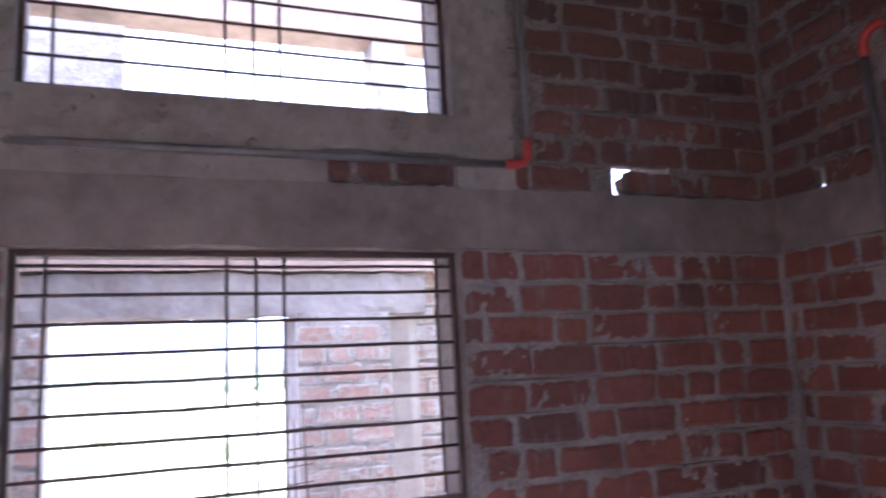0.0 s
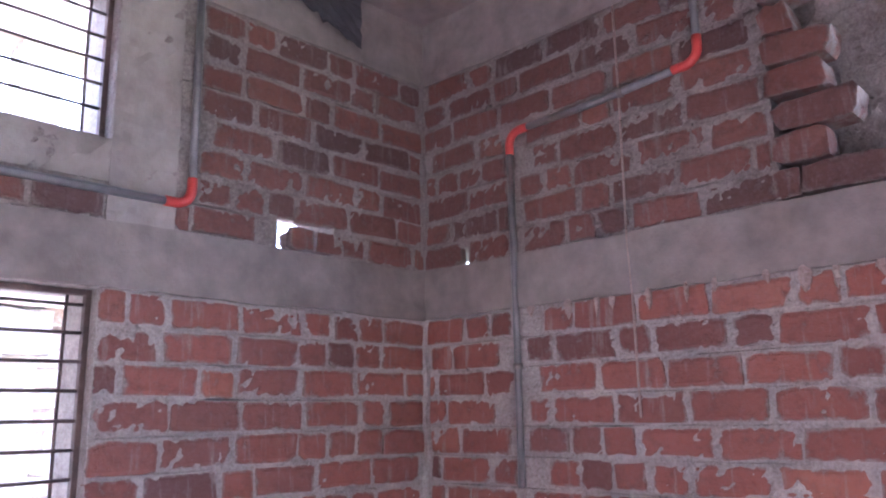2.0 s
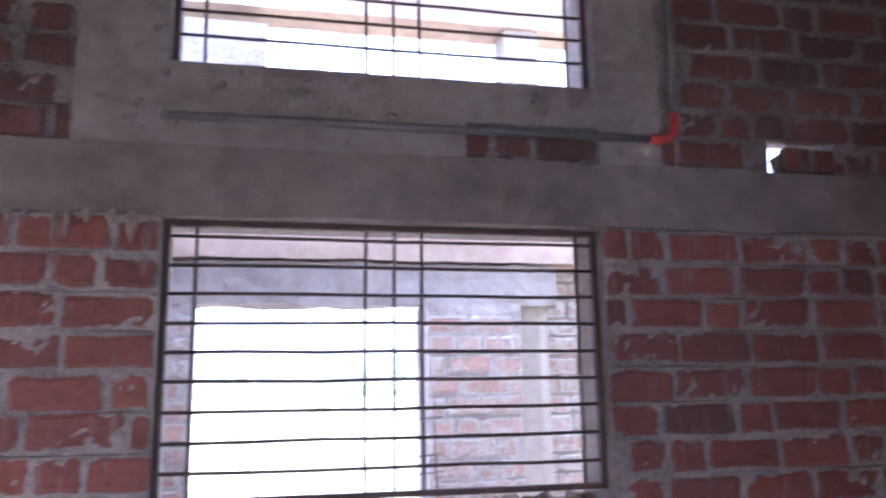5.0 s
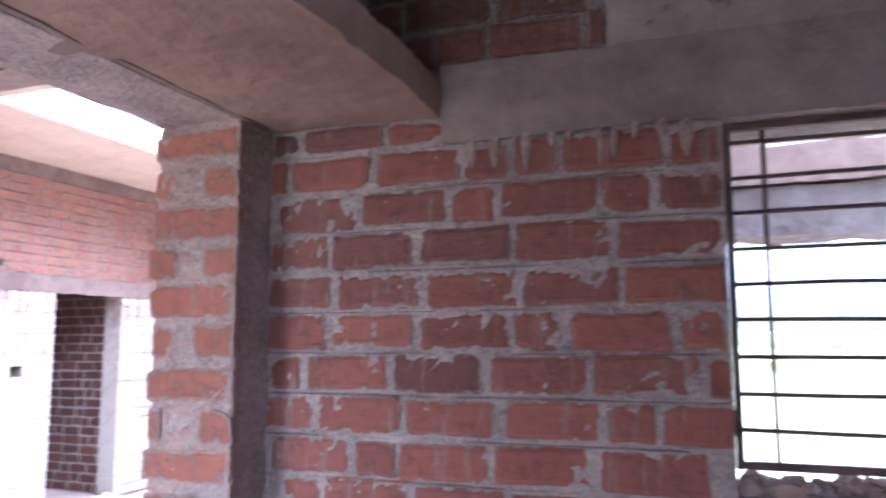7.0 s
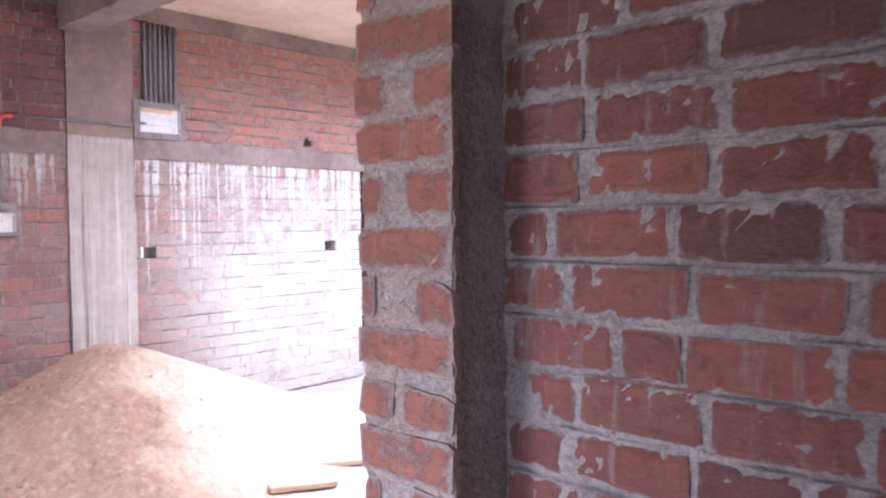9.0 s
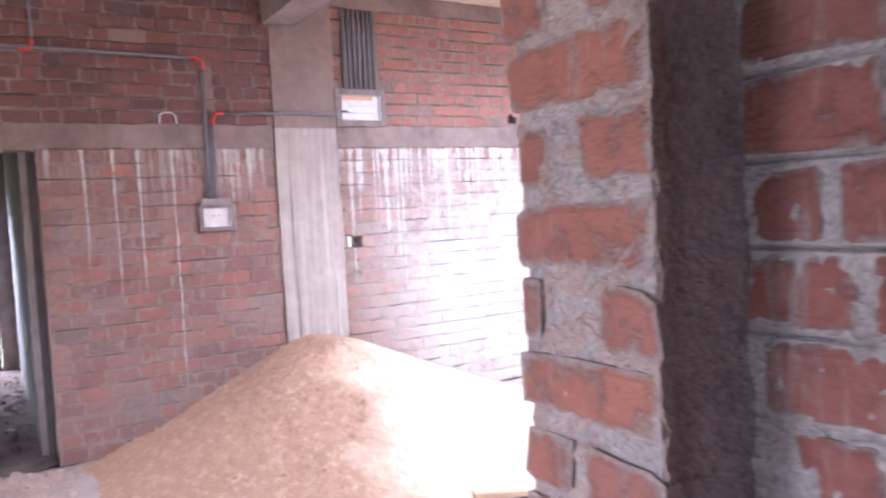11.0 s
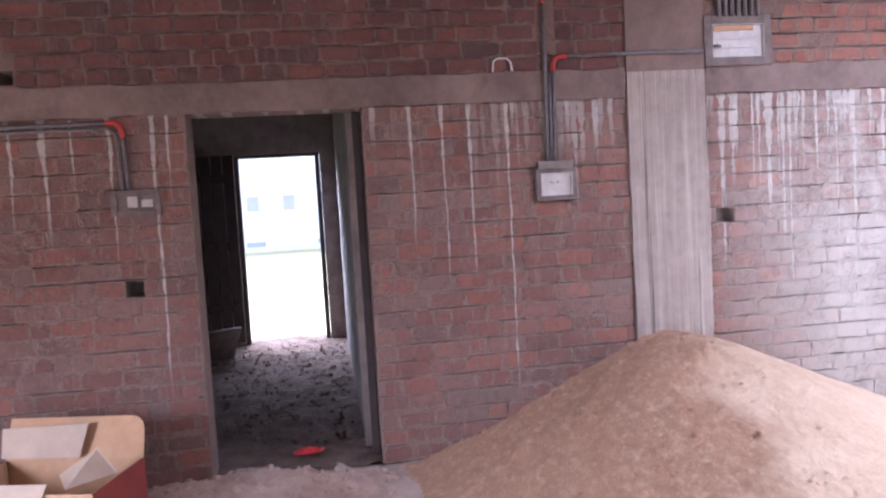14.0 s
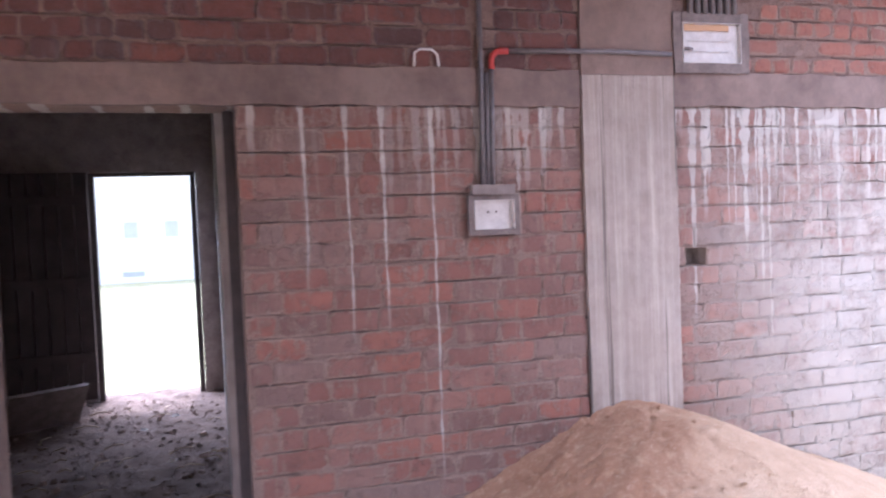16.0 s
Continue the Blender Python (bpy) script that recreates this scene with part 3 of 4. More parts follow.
bm = boxes(((-6.0, -2.8, CZ), (-0.7, 2.95, CZ + 0.12)), ((-6.0, 2.95, CZ), (-0.7, 4.76, CZ + 0.12)), ((-6.0, 4.76, CZ), (-4.38, 9.0, CZ + 0.12)), ((-1.5, 4.76, CZ), (-0.7, 9.0, CZ + 0.12)), ((-4.38, 8.2, CZ), (-1.5, 9.0, CZ + 0.12)))
tagged(part("ceiling", bm, "ceiling_concrete"), "raw concrete roof slab with an open bay", "ceiling", kind="structure")


def slab(name, lo, hi, mat, label, category="beam", step=0.08, amp=0.006, seed=0):
    return tagged(part(name, rough_box(lo, hi, step, amp, seed), mat), label, category, kind="structure")


for name, x0, x1, z0, z1 in (("lintel_band_1", -0.17, RX - 0.006, 2.1, 2.29), ("top_beam_1", LX + 0.01, RX - 0.006, 3.07, TOP - 0.005)):
    tagged(part(name, rough_box((x0, WY - 0.012, z0), (x1, WY + 0.02, z1), 0.04, 0.007, 3), "concrete"), "grey cast concrete band along the brick wall", "beam", kind="structure")
for name, y0, y1, z0, z1 in (("lintel_band_2", -1.6, WY - 0.018, 2.1, 2.29), ("top_beam_2", -1.6, WY - 0.018, 3.07, TOP - 0.005)):
    tagged(part(name, rough_box((RX - 0.012, y0, z0), (RX + 0.02, y1, z1), 0.04, 0.009, 8), "concrete"), "grey cast concrete band along the brick wall", "beam", kind="structure")
for name, z0, z1 in (("lintel_band_3", 2.1, 2.27), ("top_beam_3", 3.2, TOP - 0.005)):
    for k, (y0, y1) in enumerate(((-2.55, 3.76), (4.28, 8.75))):
        tagged(part(name, rough_box((FX - 0.02, y0, z0), (FX + 0.012, y1, z1), 0.05, 0.009, 4), "hall_concrete"), "pale concrete band along the hall wall", "beam", kind="structure")
slab("column_top", (FX - 0.02, 3.77, 2.252), (FX + 0.018, 4.278, TOP - 0.006), "column_head", "grimy concrete head of the wall column", "column", 0.07, 0.004)
slab("column", (FX - 0.02, 3.77, 0), (FX + 0.02, 4.278, 2.25), "column_concrete", "board-marked concrete column set in the brick wall", "column", 0.07, 0.004)
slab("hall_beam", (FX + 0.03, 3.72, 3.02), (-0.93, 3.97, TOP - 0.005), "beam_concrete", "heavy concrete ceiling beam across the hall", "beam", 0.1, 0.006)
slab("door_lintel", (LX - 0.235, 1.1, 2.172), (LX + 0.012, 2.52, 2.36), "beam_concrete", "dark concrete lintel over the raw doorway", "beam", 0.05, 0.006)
slab("loft_slab", (LX + 0.016, 1.0, 2.172), (-0.165, WY - 0.004, 2.252), "slab_concrete", "thin projecting concrete loft slab with a rough edge", "slab", 0.02, 0.011)

# mortar fillet down the corner of the room
tagged(part("corner_fillet", rough_box((RX - 0.022, WY - 0.022, 1.0), (RX + 0.01, WY + 0.01, 2.11), 0.014, 0.012, 6), "mortar"), "lumpy mortar squeezed out in the wall corner", "mortar", kind="structure")
tagged(part("corner_fillet", rough_box((RX - 0.02, WY - 0.02, 2.36), (RX + 0.01, WY + 0.01, 3.08), 0.014, 0.011, 9), "shaded_mortar"), "lumpy mortar squeezed out in the wall corner", "mortar", kind="structure")

# jamb of the doorway
pier = core("pier", frame_on((LX - 0.232, 2.466, 0), (1, 0, 0), (0, -1, 0)), 0.236, 2.17, 0.02, "pier_mortar", [], 0.016, 0.009, "ragged brick jamb with crumbling mortar", 12)

# cement plaster round the window openings
PL = frame_on((0.03, WY - 0.004, 0), (1, 0, 0), (0, -1, 0))
for a, b, c, d in ((1.658, 2.292, 1.86, 3.066), (0.2, 2.292, 0.432, 3.066), (0.434, 2.292, 1.25, 2.528), (1.252, 2.40, 1.656, 2.528)):
    core("plaster_patch", PL, c, d, 0.03, "plaster", [], 0.03, 0.006, "rough cement plaster beside the window", 4, a, b)

# back room behind the hall
back = core("wall_back", frame_on((-10.1, -1.5, 0), (0, 1, 0), (1, 0, 0)), 3.9, 3.0, 0.2, "mortar", [(2.44, 0, 3.40, 2.15), (2.14, 1.09, 2.18, 1.14)], 0.05, 0.01, "dark unplastered back wall with an open door", 6)
side = core("wall_back_side", frame_on((-10.1, 2.075, 0), (1, 0, 0), (0, -1, 0)), 4.05, 3.0, 0.2, "plaster", [(1.5, 1.66, 1.58, 1.69)], 0.06, 0.008, "rough plastered side wall of the back room", 6)
core("wall_back_south", frame_on((-5.94, -1.4, 0), (-1, 0, 0), (0, 1, 0)), 4.3, 3.0, 0.2, "mortar", [], 0.1, 0.006, "plain brick wall", 6)
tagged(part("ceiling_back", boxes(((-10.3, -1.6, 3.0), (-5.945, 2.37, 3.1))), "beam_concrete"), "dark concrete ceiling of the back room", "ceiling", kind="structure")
# small store behind the second doorway
store_back = core("wall_store", frame_on((-7.6, 6.2, 0), (0, 1, 0), (1, 0, 0)), 1.9, 3.0, 0.2, "hall_mortar", [], 0.1, 0.004, "plain brick wall", 6)
store = core("wall_store_side", frame_on((-7.6, 7.62, 0), (1, 0, 0), (0, -1, 0)), 1.655, 3.0, 0.2, "hall_mortar", [], 0.06, 0.004, "brick side wall of the small store", 6)
core("wall_store_south", frame_on((-5.95, 6.3, 0), (-1, 0, 0), (0, 1, 0)), 1.65, 3.0, 0.2, "hall_mortar", [], 0.1, 0.004, "plain brick wall", 6)
tagged(part("ceiling_store", boxes(((-7.8, 6.1, 3.0), (-5.945, 7.8, 3.1))), "beam_concrete"), "concrete ceiling of the store", "ceiling", kind="structure")
tagged(part("floor_store", boxes(((-7.7, 6.1, -0.05), (-5.8, 7.8, 0.0))), "floor_dust"), "dusty floor of the store", "floor", kind="structure")

# outside the window: sunshade, porch beam, piers
slab("sunshade", (-0.6, WY + 0.232, 2.2), (3.2, 3.32, 2.28), "ceiling_concrete", "thin concrete sunshade over the window", "sunshade", 0.1, 0.004)
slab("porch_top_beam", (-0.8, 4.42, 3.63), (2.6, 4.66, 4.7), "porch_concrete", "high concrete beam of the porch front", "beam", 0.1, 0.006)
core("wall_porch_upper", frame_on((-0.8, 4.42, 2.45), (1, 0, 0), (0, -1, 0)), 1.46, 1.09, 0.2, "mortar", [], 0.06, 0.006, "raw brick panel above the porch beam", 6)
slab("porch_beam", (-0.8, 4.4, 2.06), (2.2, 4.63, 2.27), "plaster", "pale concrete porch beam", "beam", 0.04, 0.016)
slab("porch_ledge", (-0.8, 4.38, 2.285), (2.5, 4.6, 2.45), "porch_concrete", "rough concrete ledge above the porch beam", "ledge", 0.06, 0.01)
porch_left = core("wall_porch_west", frame_on((-0.8, 4.4, 0), (1, 0, 0), (0, -1, 0)), 1.15, 2.06, 0.22, "mortar", [], 0.05, 0.006, "brick porch pier", 6)
porch_pier = core("wall_porch_pier", frame_on((1.48, 4.3, 0), (1, 0, 0), (0, -1, 0)), 0.48, 2.06, 0.35, "mortar", [], 0.05, 0.006, "brick porch pier", 6)
slab("porch_column", (1.965, 4.45, 0), (2.16, 4.65, 3.63), "column_concrete", "pale concrete porch column", "column", 0.06, 0.004)
porch_right = core("wall_porch_east", frame_on((2.16, 4.5, 0), (1, 0, 0), (0, -1, 0)), 2.6, 2.45, 0.22, "hall_mortar", [], 0.05, 0.006, "lime-washed brick wall beyond the window", 6)
tagged(part("floor_porch", boxes(((-0.7, WY + 0.23, -0.05), (4.6, 4.7, 0.01))), "floor_dust"), "bare porch floor", "floor", kind="structure")

# ---- bricks ----
lay(wall_north, 3.82, 0.0, 2.1, 0.1, "red_brick", bare_n, 0.232, near=(0.23, 1.0, 3.82, 2.1), proud=0.003, seed=11)
lay(wall_north, 0.715, 2.10, 2.172, 0.072, "red_brick", [], 0.235, near=(0, 2, 1, 2.2), seed=27)
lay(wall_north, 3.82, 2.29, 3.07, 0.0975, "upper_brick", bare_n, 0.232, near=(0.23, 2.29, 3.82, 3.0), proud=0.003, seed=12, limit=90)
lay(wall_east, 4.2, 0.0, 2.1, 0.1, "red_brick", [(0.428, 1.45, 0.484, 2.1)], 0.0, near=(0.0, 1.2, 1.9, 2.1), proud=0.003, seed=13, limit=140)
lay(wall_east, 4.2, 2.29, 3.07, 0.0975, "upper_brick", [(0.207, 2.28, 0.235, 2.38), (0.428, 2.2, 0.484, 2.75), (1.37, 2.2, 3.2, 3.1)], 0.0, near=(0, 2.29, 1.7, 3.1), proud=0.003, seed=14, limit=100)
lay(wall_west, 2.84, 0.0, 2.17, 0.0985, "red_brick", [], 2.0, seed=15)
lay(wall_west, 4.25, 2.36, 3.3, 0.0975, "red_brick", [], 1.0, near=(3, 2.3, 4.3, 3), seed=16, limit=60)
jr = random.Random(17)
for r in range(22):
    v = (r + 0.5) * 0.0985
    spans = [(-0.014, 0.237)] if r % 2 else [(-0.018 * jr.random(), jr.uniform(0.03, 0.09)), (jr.uniform(0.11, 0.16), 0.238)]
    for a, c in spans:
        ob = new("brick", brick_mesh("pier_brick", (0.218 if c - a > 0.15 else 0.104, jr.randrange(10)), 0.082, 0.03))
        ob.parent = pier
        ob.matrix_basis = Matrix.Translation(((a + c) / 2, v + jr.uniform(-0.004, 0.004), jr.uniform(-0.001, 0.006))) @ Matrix.Diagonal(((c - a) / (0.218 if c - a > 0.15 else 0.104), jr.uniform(0.85, 1.05), 1, 1))
chase = [(3.215 + HY, 1.73, 3.345 + HY, 2.1), (3.225 + HY, 2.27, 3.335 + HY, 2.78), (4.345 + HY, 2.56, 4.665 + HY, 3.2), (0.80 + HY, 1.69, 0.885 + HY, 2.03)]
lay(wall_hall, 11.4, 0.0, 2.1, 0.1, "hall_brick", fh + chase + [(3.77 + HY, 0, 4.278 + HY, 4)], 0.0, joint=0.0075, end_joint=0.004, proud=0.003, near=(3.0 + 0.9, 0.35, 7.4, 2.1), seed=18, limit=300, short=0.3)
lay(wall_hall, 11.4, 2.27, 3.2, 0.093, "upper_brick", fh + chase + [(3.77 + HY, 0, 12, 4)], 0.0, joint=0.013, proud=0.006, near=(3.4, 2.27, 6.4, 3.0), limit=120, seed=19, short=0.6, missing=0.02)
lay(wall_hall, 11.4, 2.27, 3.2, 0.093, "dusty_brick", fh + chase + [(0, 0, 4.278 + HY, 4)], 4.278 + HY, joint=0.018, proud=0.003, near=(6.8, 2.27, 9.3, 3.0), limit=180, seed=29, short=0.75, missing=0.03)
# The store's dim inside is put into these darker brick tones.
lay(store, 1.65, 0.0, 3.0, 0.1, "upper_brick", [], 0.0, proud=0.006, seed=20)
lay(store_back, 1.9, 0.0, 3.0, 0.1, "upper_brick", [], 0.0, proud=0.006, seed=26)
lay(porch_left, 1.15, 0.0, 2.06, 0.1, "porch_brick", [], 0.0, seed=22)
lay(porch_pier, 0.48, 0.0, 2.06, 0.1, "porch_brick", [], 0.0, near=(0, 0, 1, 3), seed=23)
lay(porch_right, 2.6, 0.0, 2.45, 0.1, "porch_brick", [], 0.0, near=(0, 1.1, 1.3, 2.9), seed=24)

fr = random.Random(5)


def drop(at, w, out, d):
    """A hardened run of cement: a flattened drop that hangs from the band."""
    bm = bmesh.new()
    bmesh.ops.create_icosphere(bm, subdivisions=3, radius=1.0)
    for v in bm.verts:
        t = (v.co.z + 1) / 2
        k = 0.35 + 0.65 * t
        v.co = Vector((v.co.x * w * k, v.co.y * out, (v.co.z - 1) * d / 2 + 0.012))
        v.co += noise.noise_vector(v.co * 60 + Vector((at[0] * 9, at[1] * 9, 0))) * 0.004
    return part("cement_run", bm, "pier_mortar")


for k in range(11):
    ob = drop((k, 0), fr.uniform(0.008, 0.02), 0.008, fr.uniform(0.03, 0.1))
    ob.matrix_basis = pose(-0.1 + 0.05 * k + fr.uniform(-0.015, 0.015), WY - 0.006, 2.1)
    tagged(ob, "hardened cement run below the concrete band", "cement run", kind="structure")
for k in range(12):
    ob = drop((k, 3), fr.uniform(0.01, 0.025), 0.008, fr.uniform(0.03, 0.08))
    ob.matrix_basis = pose(RX - 0.006, 1.0 + 0.11 * k + fr.uniform(-0.04, 0.04), 2.1, 0, 0, 90)
    tagged(ob, "hardened cement run below the concrete band", "cement run", kind="structure")

tagged(part("cement_mark", tube([(FX + 0.012, 2.945, 2.275), (FX + 0.014, 2.95, 2.335), (FX + 0.014, 2.975, 2.352), (FX + 0.014, 3.03, 2.352), (FX + 0.014, 3.055, 2.33), (FX + 0.012, 3.062, 2.275)], 0.006, 6), "white_paint"), "pale lime crust round a header brick", "lime crust", kind="structure")

bm = bmesh.new()
bmesh.ops.create_icosphere(bm, subdivisions=3, radius=0.032)
for v in bm.verts:
    v.co += noise.noise_vector(v.co * 40) * 0.010
part("stone", bm, "pier_mortar", wall_north, "rounded lump of mortar in the hole", pose(2.30 + OX, 2.335, -0.05))

# ---- things ----
def turned(x, y, z, rz=0):
    return pose(x, y, z, 0, 0, rz)


# sand
def heap_height(x, y):
    dx = max(0.0, x + 5.15) * 0.95 if x > -5.15 else 0.05 * (-5.15 - x)
    dy = (y - 3.95) * (1.02 if y < 3.95 else 0.93)
    r = math.hypot(dx, dy) + 0.10 * noise.noise((x * 1.7, y * 1.7, 0.3))
    z = 0.83 - 0.50 * math.sqrt(r * r + 0.045)
    z = 0.06 * math.log1p(math.exp(min(60, (z - 0.03) / 0.06)))
    dug = min(1.0, max(0.0, (4.25 - y + 0.5 * noise.noise((x * 1.3, y * 1.3, 7.0))) / 0.45))
    lumps = 0.7 * noise.noise((x * 6, y * 6, 2.0)) + 0.7 * noise.noise((x * 15, y * 15, 3.0)) + 0.7 * noise.noise((x * 34, y * 34, 3.0)) + 0.5 * noise.noise((x * 70, y * 70, 3.0))
    z += min(1.0, z / 0.05) * (0.004 + 0.015 * dug) * lumps
    # a slumped bite below the crest
    bite = math.hypot((x + 4.85) / 0.16, (y - 3.85) / 0.26)
    return z - 0.03 * max(0.0, 1 - bite * bite) - 0.035


def heap():
    bm = bmesh.new()
    n, m = 250, 330
    x0, x1, y0, y1 = FX + 0.012, -2.9, 1.9, 6.3
    grid = []
    for i in range(n + 1):
        x = x0 + (x1 - x0) * i / n
        grid.append([bm.verts.new((x, y, heap_height(x, y))) for y in (y0 + (y1 - y0) * j / m for j in range(m + 1))])
    for i in range(n):
        for j in range(m):
            bm.faces.new((grid[i][j], grid[i + 1][j], grid[i + 1][j + 1], grid[i][j + 1])).smooth = True
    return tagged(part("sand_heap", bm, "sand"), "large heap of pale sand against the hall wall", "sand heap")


heap()


# low spill of dirt by the doorway
def spill_height(x, y):
    r = math.hypot((x + 5.25) / 0.62, (y - 1.35) / 0.75) + 0.25 * noise.noise((x * 3, y * 3, 1))
    return 0.11 * max(0.0, 1 - r * r) + 0.024 * noise.noise((x * 9, y * 9, 0)) + 0.014 * noise.noise((x * 28, y * 28, 0)) - 0.012 - 0.03 * max(0.0, r - 1)


bm = bmesh.new()
grid = []
for i in range(51):
    row = []
    for j in range(61):
        x, y = -5.665 + 1.5 * i / 50, 0.75 + 1.9 * j / 60
        row.append(bm.verts.new((x, y, spill_height(x, y))))
    grid.append(row)
for i in range(50):
    for j in range(60):
        bm.faces.new((grid[i][j], grid[i + 1][j], grid[i + 1][j + 1], grid[i][j + 1])).smooth = True
tagged(part("dirt_pile", bm, "spilt_dirt"), "low spill of pinkish dirt at the doorway", "dirt pile")


# iron grilles in the window openings
def grille(name, z0, z1, bars_z, label):
    g = thing(name, pose(0.03, WY + 0.055, 0), label, "window grille", "window grilles")
    xs = (0.518, 0.973, 1.053, 1.132, 1.597)
    a, b, t = 0.436, 1.654, 0.012
    for nm, lo, hi in (("frame_bar", (a, -t, z0), (a + 0.016, t, z1)), ("frame_bar", (b - 0.016, -t, z0), (b, t, z1)), ("frame_bar", (a + 0.016, -t, z0), (b - 0.016, t, z0 + 0.016)), ("frame_bar", (a + 0.016, -t, z1 - 0.016), (b - 0.016, t, z1))):
        part(nm, boxes((lo, hi), bevel=0.002), "iron", g)
    rnd = random.Random(4)
    for x in xs:
        part("upright_bar", tube([(x, 0.012, z0 + 0.01), (x + rnd.uniform(-0.003, 0.003), 0.012, (z0 + z1) / 2), (x, 0.012, z1 - 0.01)], 0.005, 8), "iron", g)
    for z in bars_z:
        pts = [(a + 0.01 + (b - a - 0.02) * k / 6, 0.0 + rnd.uniform(-0.001, 0.001), z + rnd.uniform(-0.002, 0.002)) for k in range(7)]
        part("cross_bar", tube(pts, 0.005, 8), "iron", g)
    return g


grille("window_grille", 1.362, 2.098, [2.055 - 0.0768 * k for k in range(9)], "rusty iron bar grille in the lower window opening")
grille("window_grille", 2.532, 3.048, [2.63 + 0.0755 * k for k in range(6)], "rusty iron bar grille in the upper window opening")


# conduits
def elbow_pts(corner, a, b, r=0.05):
    """Points round a corner: it comes along -a and leaves along b."""
    c, a, b = Vector(corner), Vector(a), Vector(b)
    return [c + a * r * (1 - math.sin(t)) + b * r * (1 - math.cos(t)) for t in (math.pi / 2 * k / 6 for k in range(7))]


def pipe_run(at, legs, label, r=0.0125, elbows=(), clips=()):
    """A pipe with straight legs, red elbow sockets and saddles."""
    g = thing("conduit", Matrix.Identity(4), label, "conduit", "wall conduits")
    for leg in legs:
        part("pipe", tube(leg, r, 10), "grey_pvc", g)
    for corner, a, b, rr in elbows:
        e = elbow_pts(corner, a, b, rr)
        pts = [Vector(corner) + Vector(a) * (rr + 0.035)] + e + [Vector(corner) + Vector(b) * (rr + 0.035)]
        part("elbow", tube(pts, r * 1.22, 10), "red_pvc", g, "bright red plastic elbow")
    for c, d in clips:
        c, d = Vector(c), Vector(d)
        part("saddle", tube([c - d * 0.009, c + d * 0.009], r * 1.35, 10), "box_metal", g)
    return g


X, Y, Z = Vector((1, 0, 0)), Vector((0, 1, 0)), Vector((0, 0, 1))
wy = WY - 0.012
pipe_run(None, [[(1.935, wy, 3.07), (1.935, wy, 2.43)], [(1.88, wy, 2.376), (1.2, wy + 0.002, 2.372), (0.47, wy + 0.004, 2.37)]],
         "grey plastic conduit with a red elbow beside the window", elbows=[((1.935, wy, 2.376), Z, -X, 0.05)])
rx = RX - 0.012
pipe_run(None, [[(rx, 2.17, 1.50), (rx, 2.165, 2.1), (rx, 2.165, 2.69)], [(rx, 2.11, 2.745), (rx, 1.8, 2.75), (rx, 1.485, 2.77)], [(rx, 1.43, 2.82), (rx, 1.43, 3.07)]],
         "grey plastic conduit stepping up the brick wall", elbows=[((rx, 2.165, 2.745), -Z, -Y, 0.05), ((rx, 1.43, 2.77), Y, Z, 0.05)], clips=[((rx, 1.7, 2.756), Y), ((rx, 2.167, 1.9), Z)])
# raised strip added in place of a thin pale-edged groove in the wall
tagged(part("cable", tube([(rx + 0.006, 1.715, 1.72), (rx + 0.004, 1.712, 2.1), (rx - 0.002, 1.714, 2.3), (rx + 0.005, 1.71, 2.7), (rx + 0.004, 1.708, 3.07)], 0.0045, 6), "pier_mortar"), "thin mortar-coloured strip standing for a groove in the brick wall", "cable")
hx = FX + 0.018
pipe_run(None, [[(hx, 1.62, 2.765), (hx, 2.4, 2.755), (hx, 3.205, 2.745)], [(hx, 3.262, 2.69), (hx, 3.258, 2.2), (hx, 3.25, 1.71)], [(hx, 1.572, 2.83), (hx, 1.572, 3.2)]],
         "grey conduit run with red elbows on the hall wall", elbows=[((hx, 3.262, 2.745), -Y, -Z, 0.045), ((hx, 1.572, 2.768), Y, Z, 0.05)])
pipe_run(None, [[(hx, 1.66, 2.735), (hx, 2.14, 2.732)], [(hx, 2.19, 2.80), (hx, 2.19, 3.2)]], "short grey conduit turning up the hall wall", 0.011, elbows=[((hx, 2.19, 2.735), -Y, Z, 0.05)])
pipe_run(None, [[(hx, 3.40, 2.352), (hx, 3.8, 2.36), (hx + 0.01, 4.0, 2.36), (hx + 0.01, 4.26, 2.355)], [(hx, 3.31, 2.28), (hx, 3.305, 2.0), (hx, 3.297, 1.71)]],
         "grey conduit from the panel box down to the small box", elbows=[((hx, 3.312, 2.352), Y, -Z, 0.05)])
pipe_run(None, [[(hx, 3.286, 2.25), (hx, 3.281, 2.0), (hx, 3.273, 1.71)]], "thin grey conduit between two others", 0.010)
pipe_run(None, [[(hx, -1.5, 2.055), (hx, 0.0, 2.062), (hx, 0.78, 2.068)], [(hx, 0.85, 2.0), (hx, 0.856, 1.70)]], "grey conduit down to the switch box", elbows=[((hx, 0.846, 2.066), -Y, -Z, 0.05)])
pipe_run(None, [[(hx, -1.5, 2.03), (hx, 0.0, 2.034), (hx, 0.77, 2.038), (hx, 0.815, 2.0), (hx, 0.826, 1.70)]], "thin grey conduit beside another", 0.010)
for k in range(7):
    pipe_run(None, [[(hx + 0.008, 4.375 + 0.043 * k, 2.56), (hx + 0.008, 4.378 + 0.0428 * k, 3.0), (hx + 0.006, 4.38 + 0.0425 * k, TOP - 0.15)]], "one of seven upright conduits above the panel box", 0.0145)


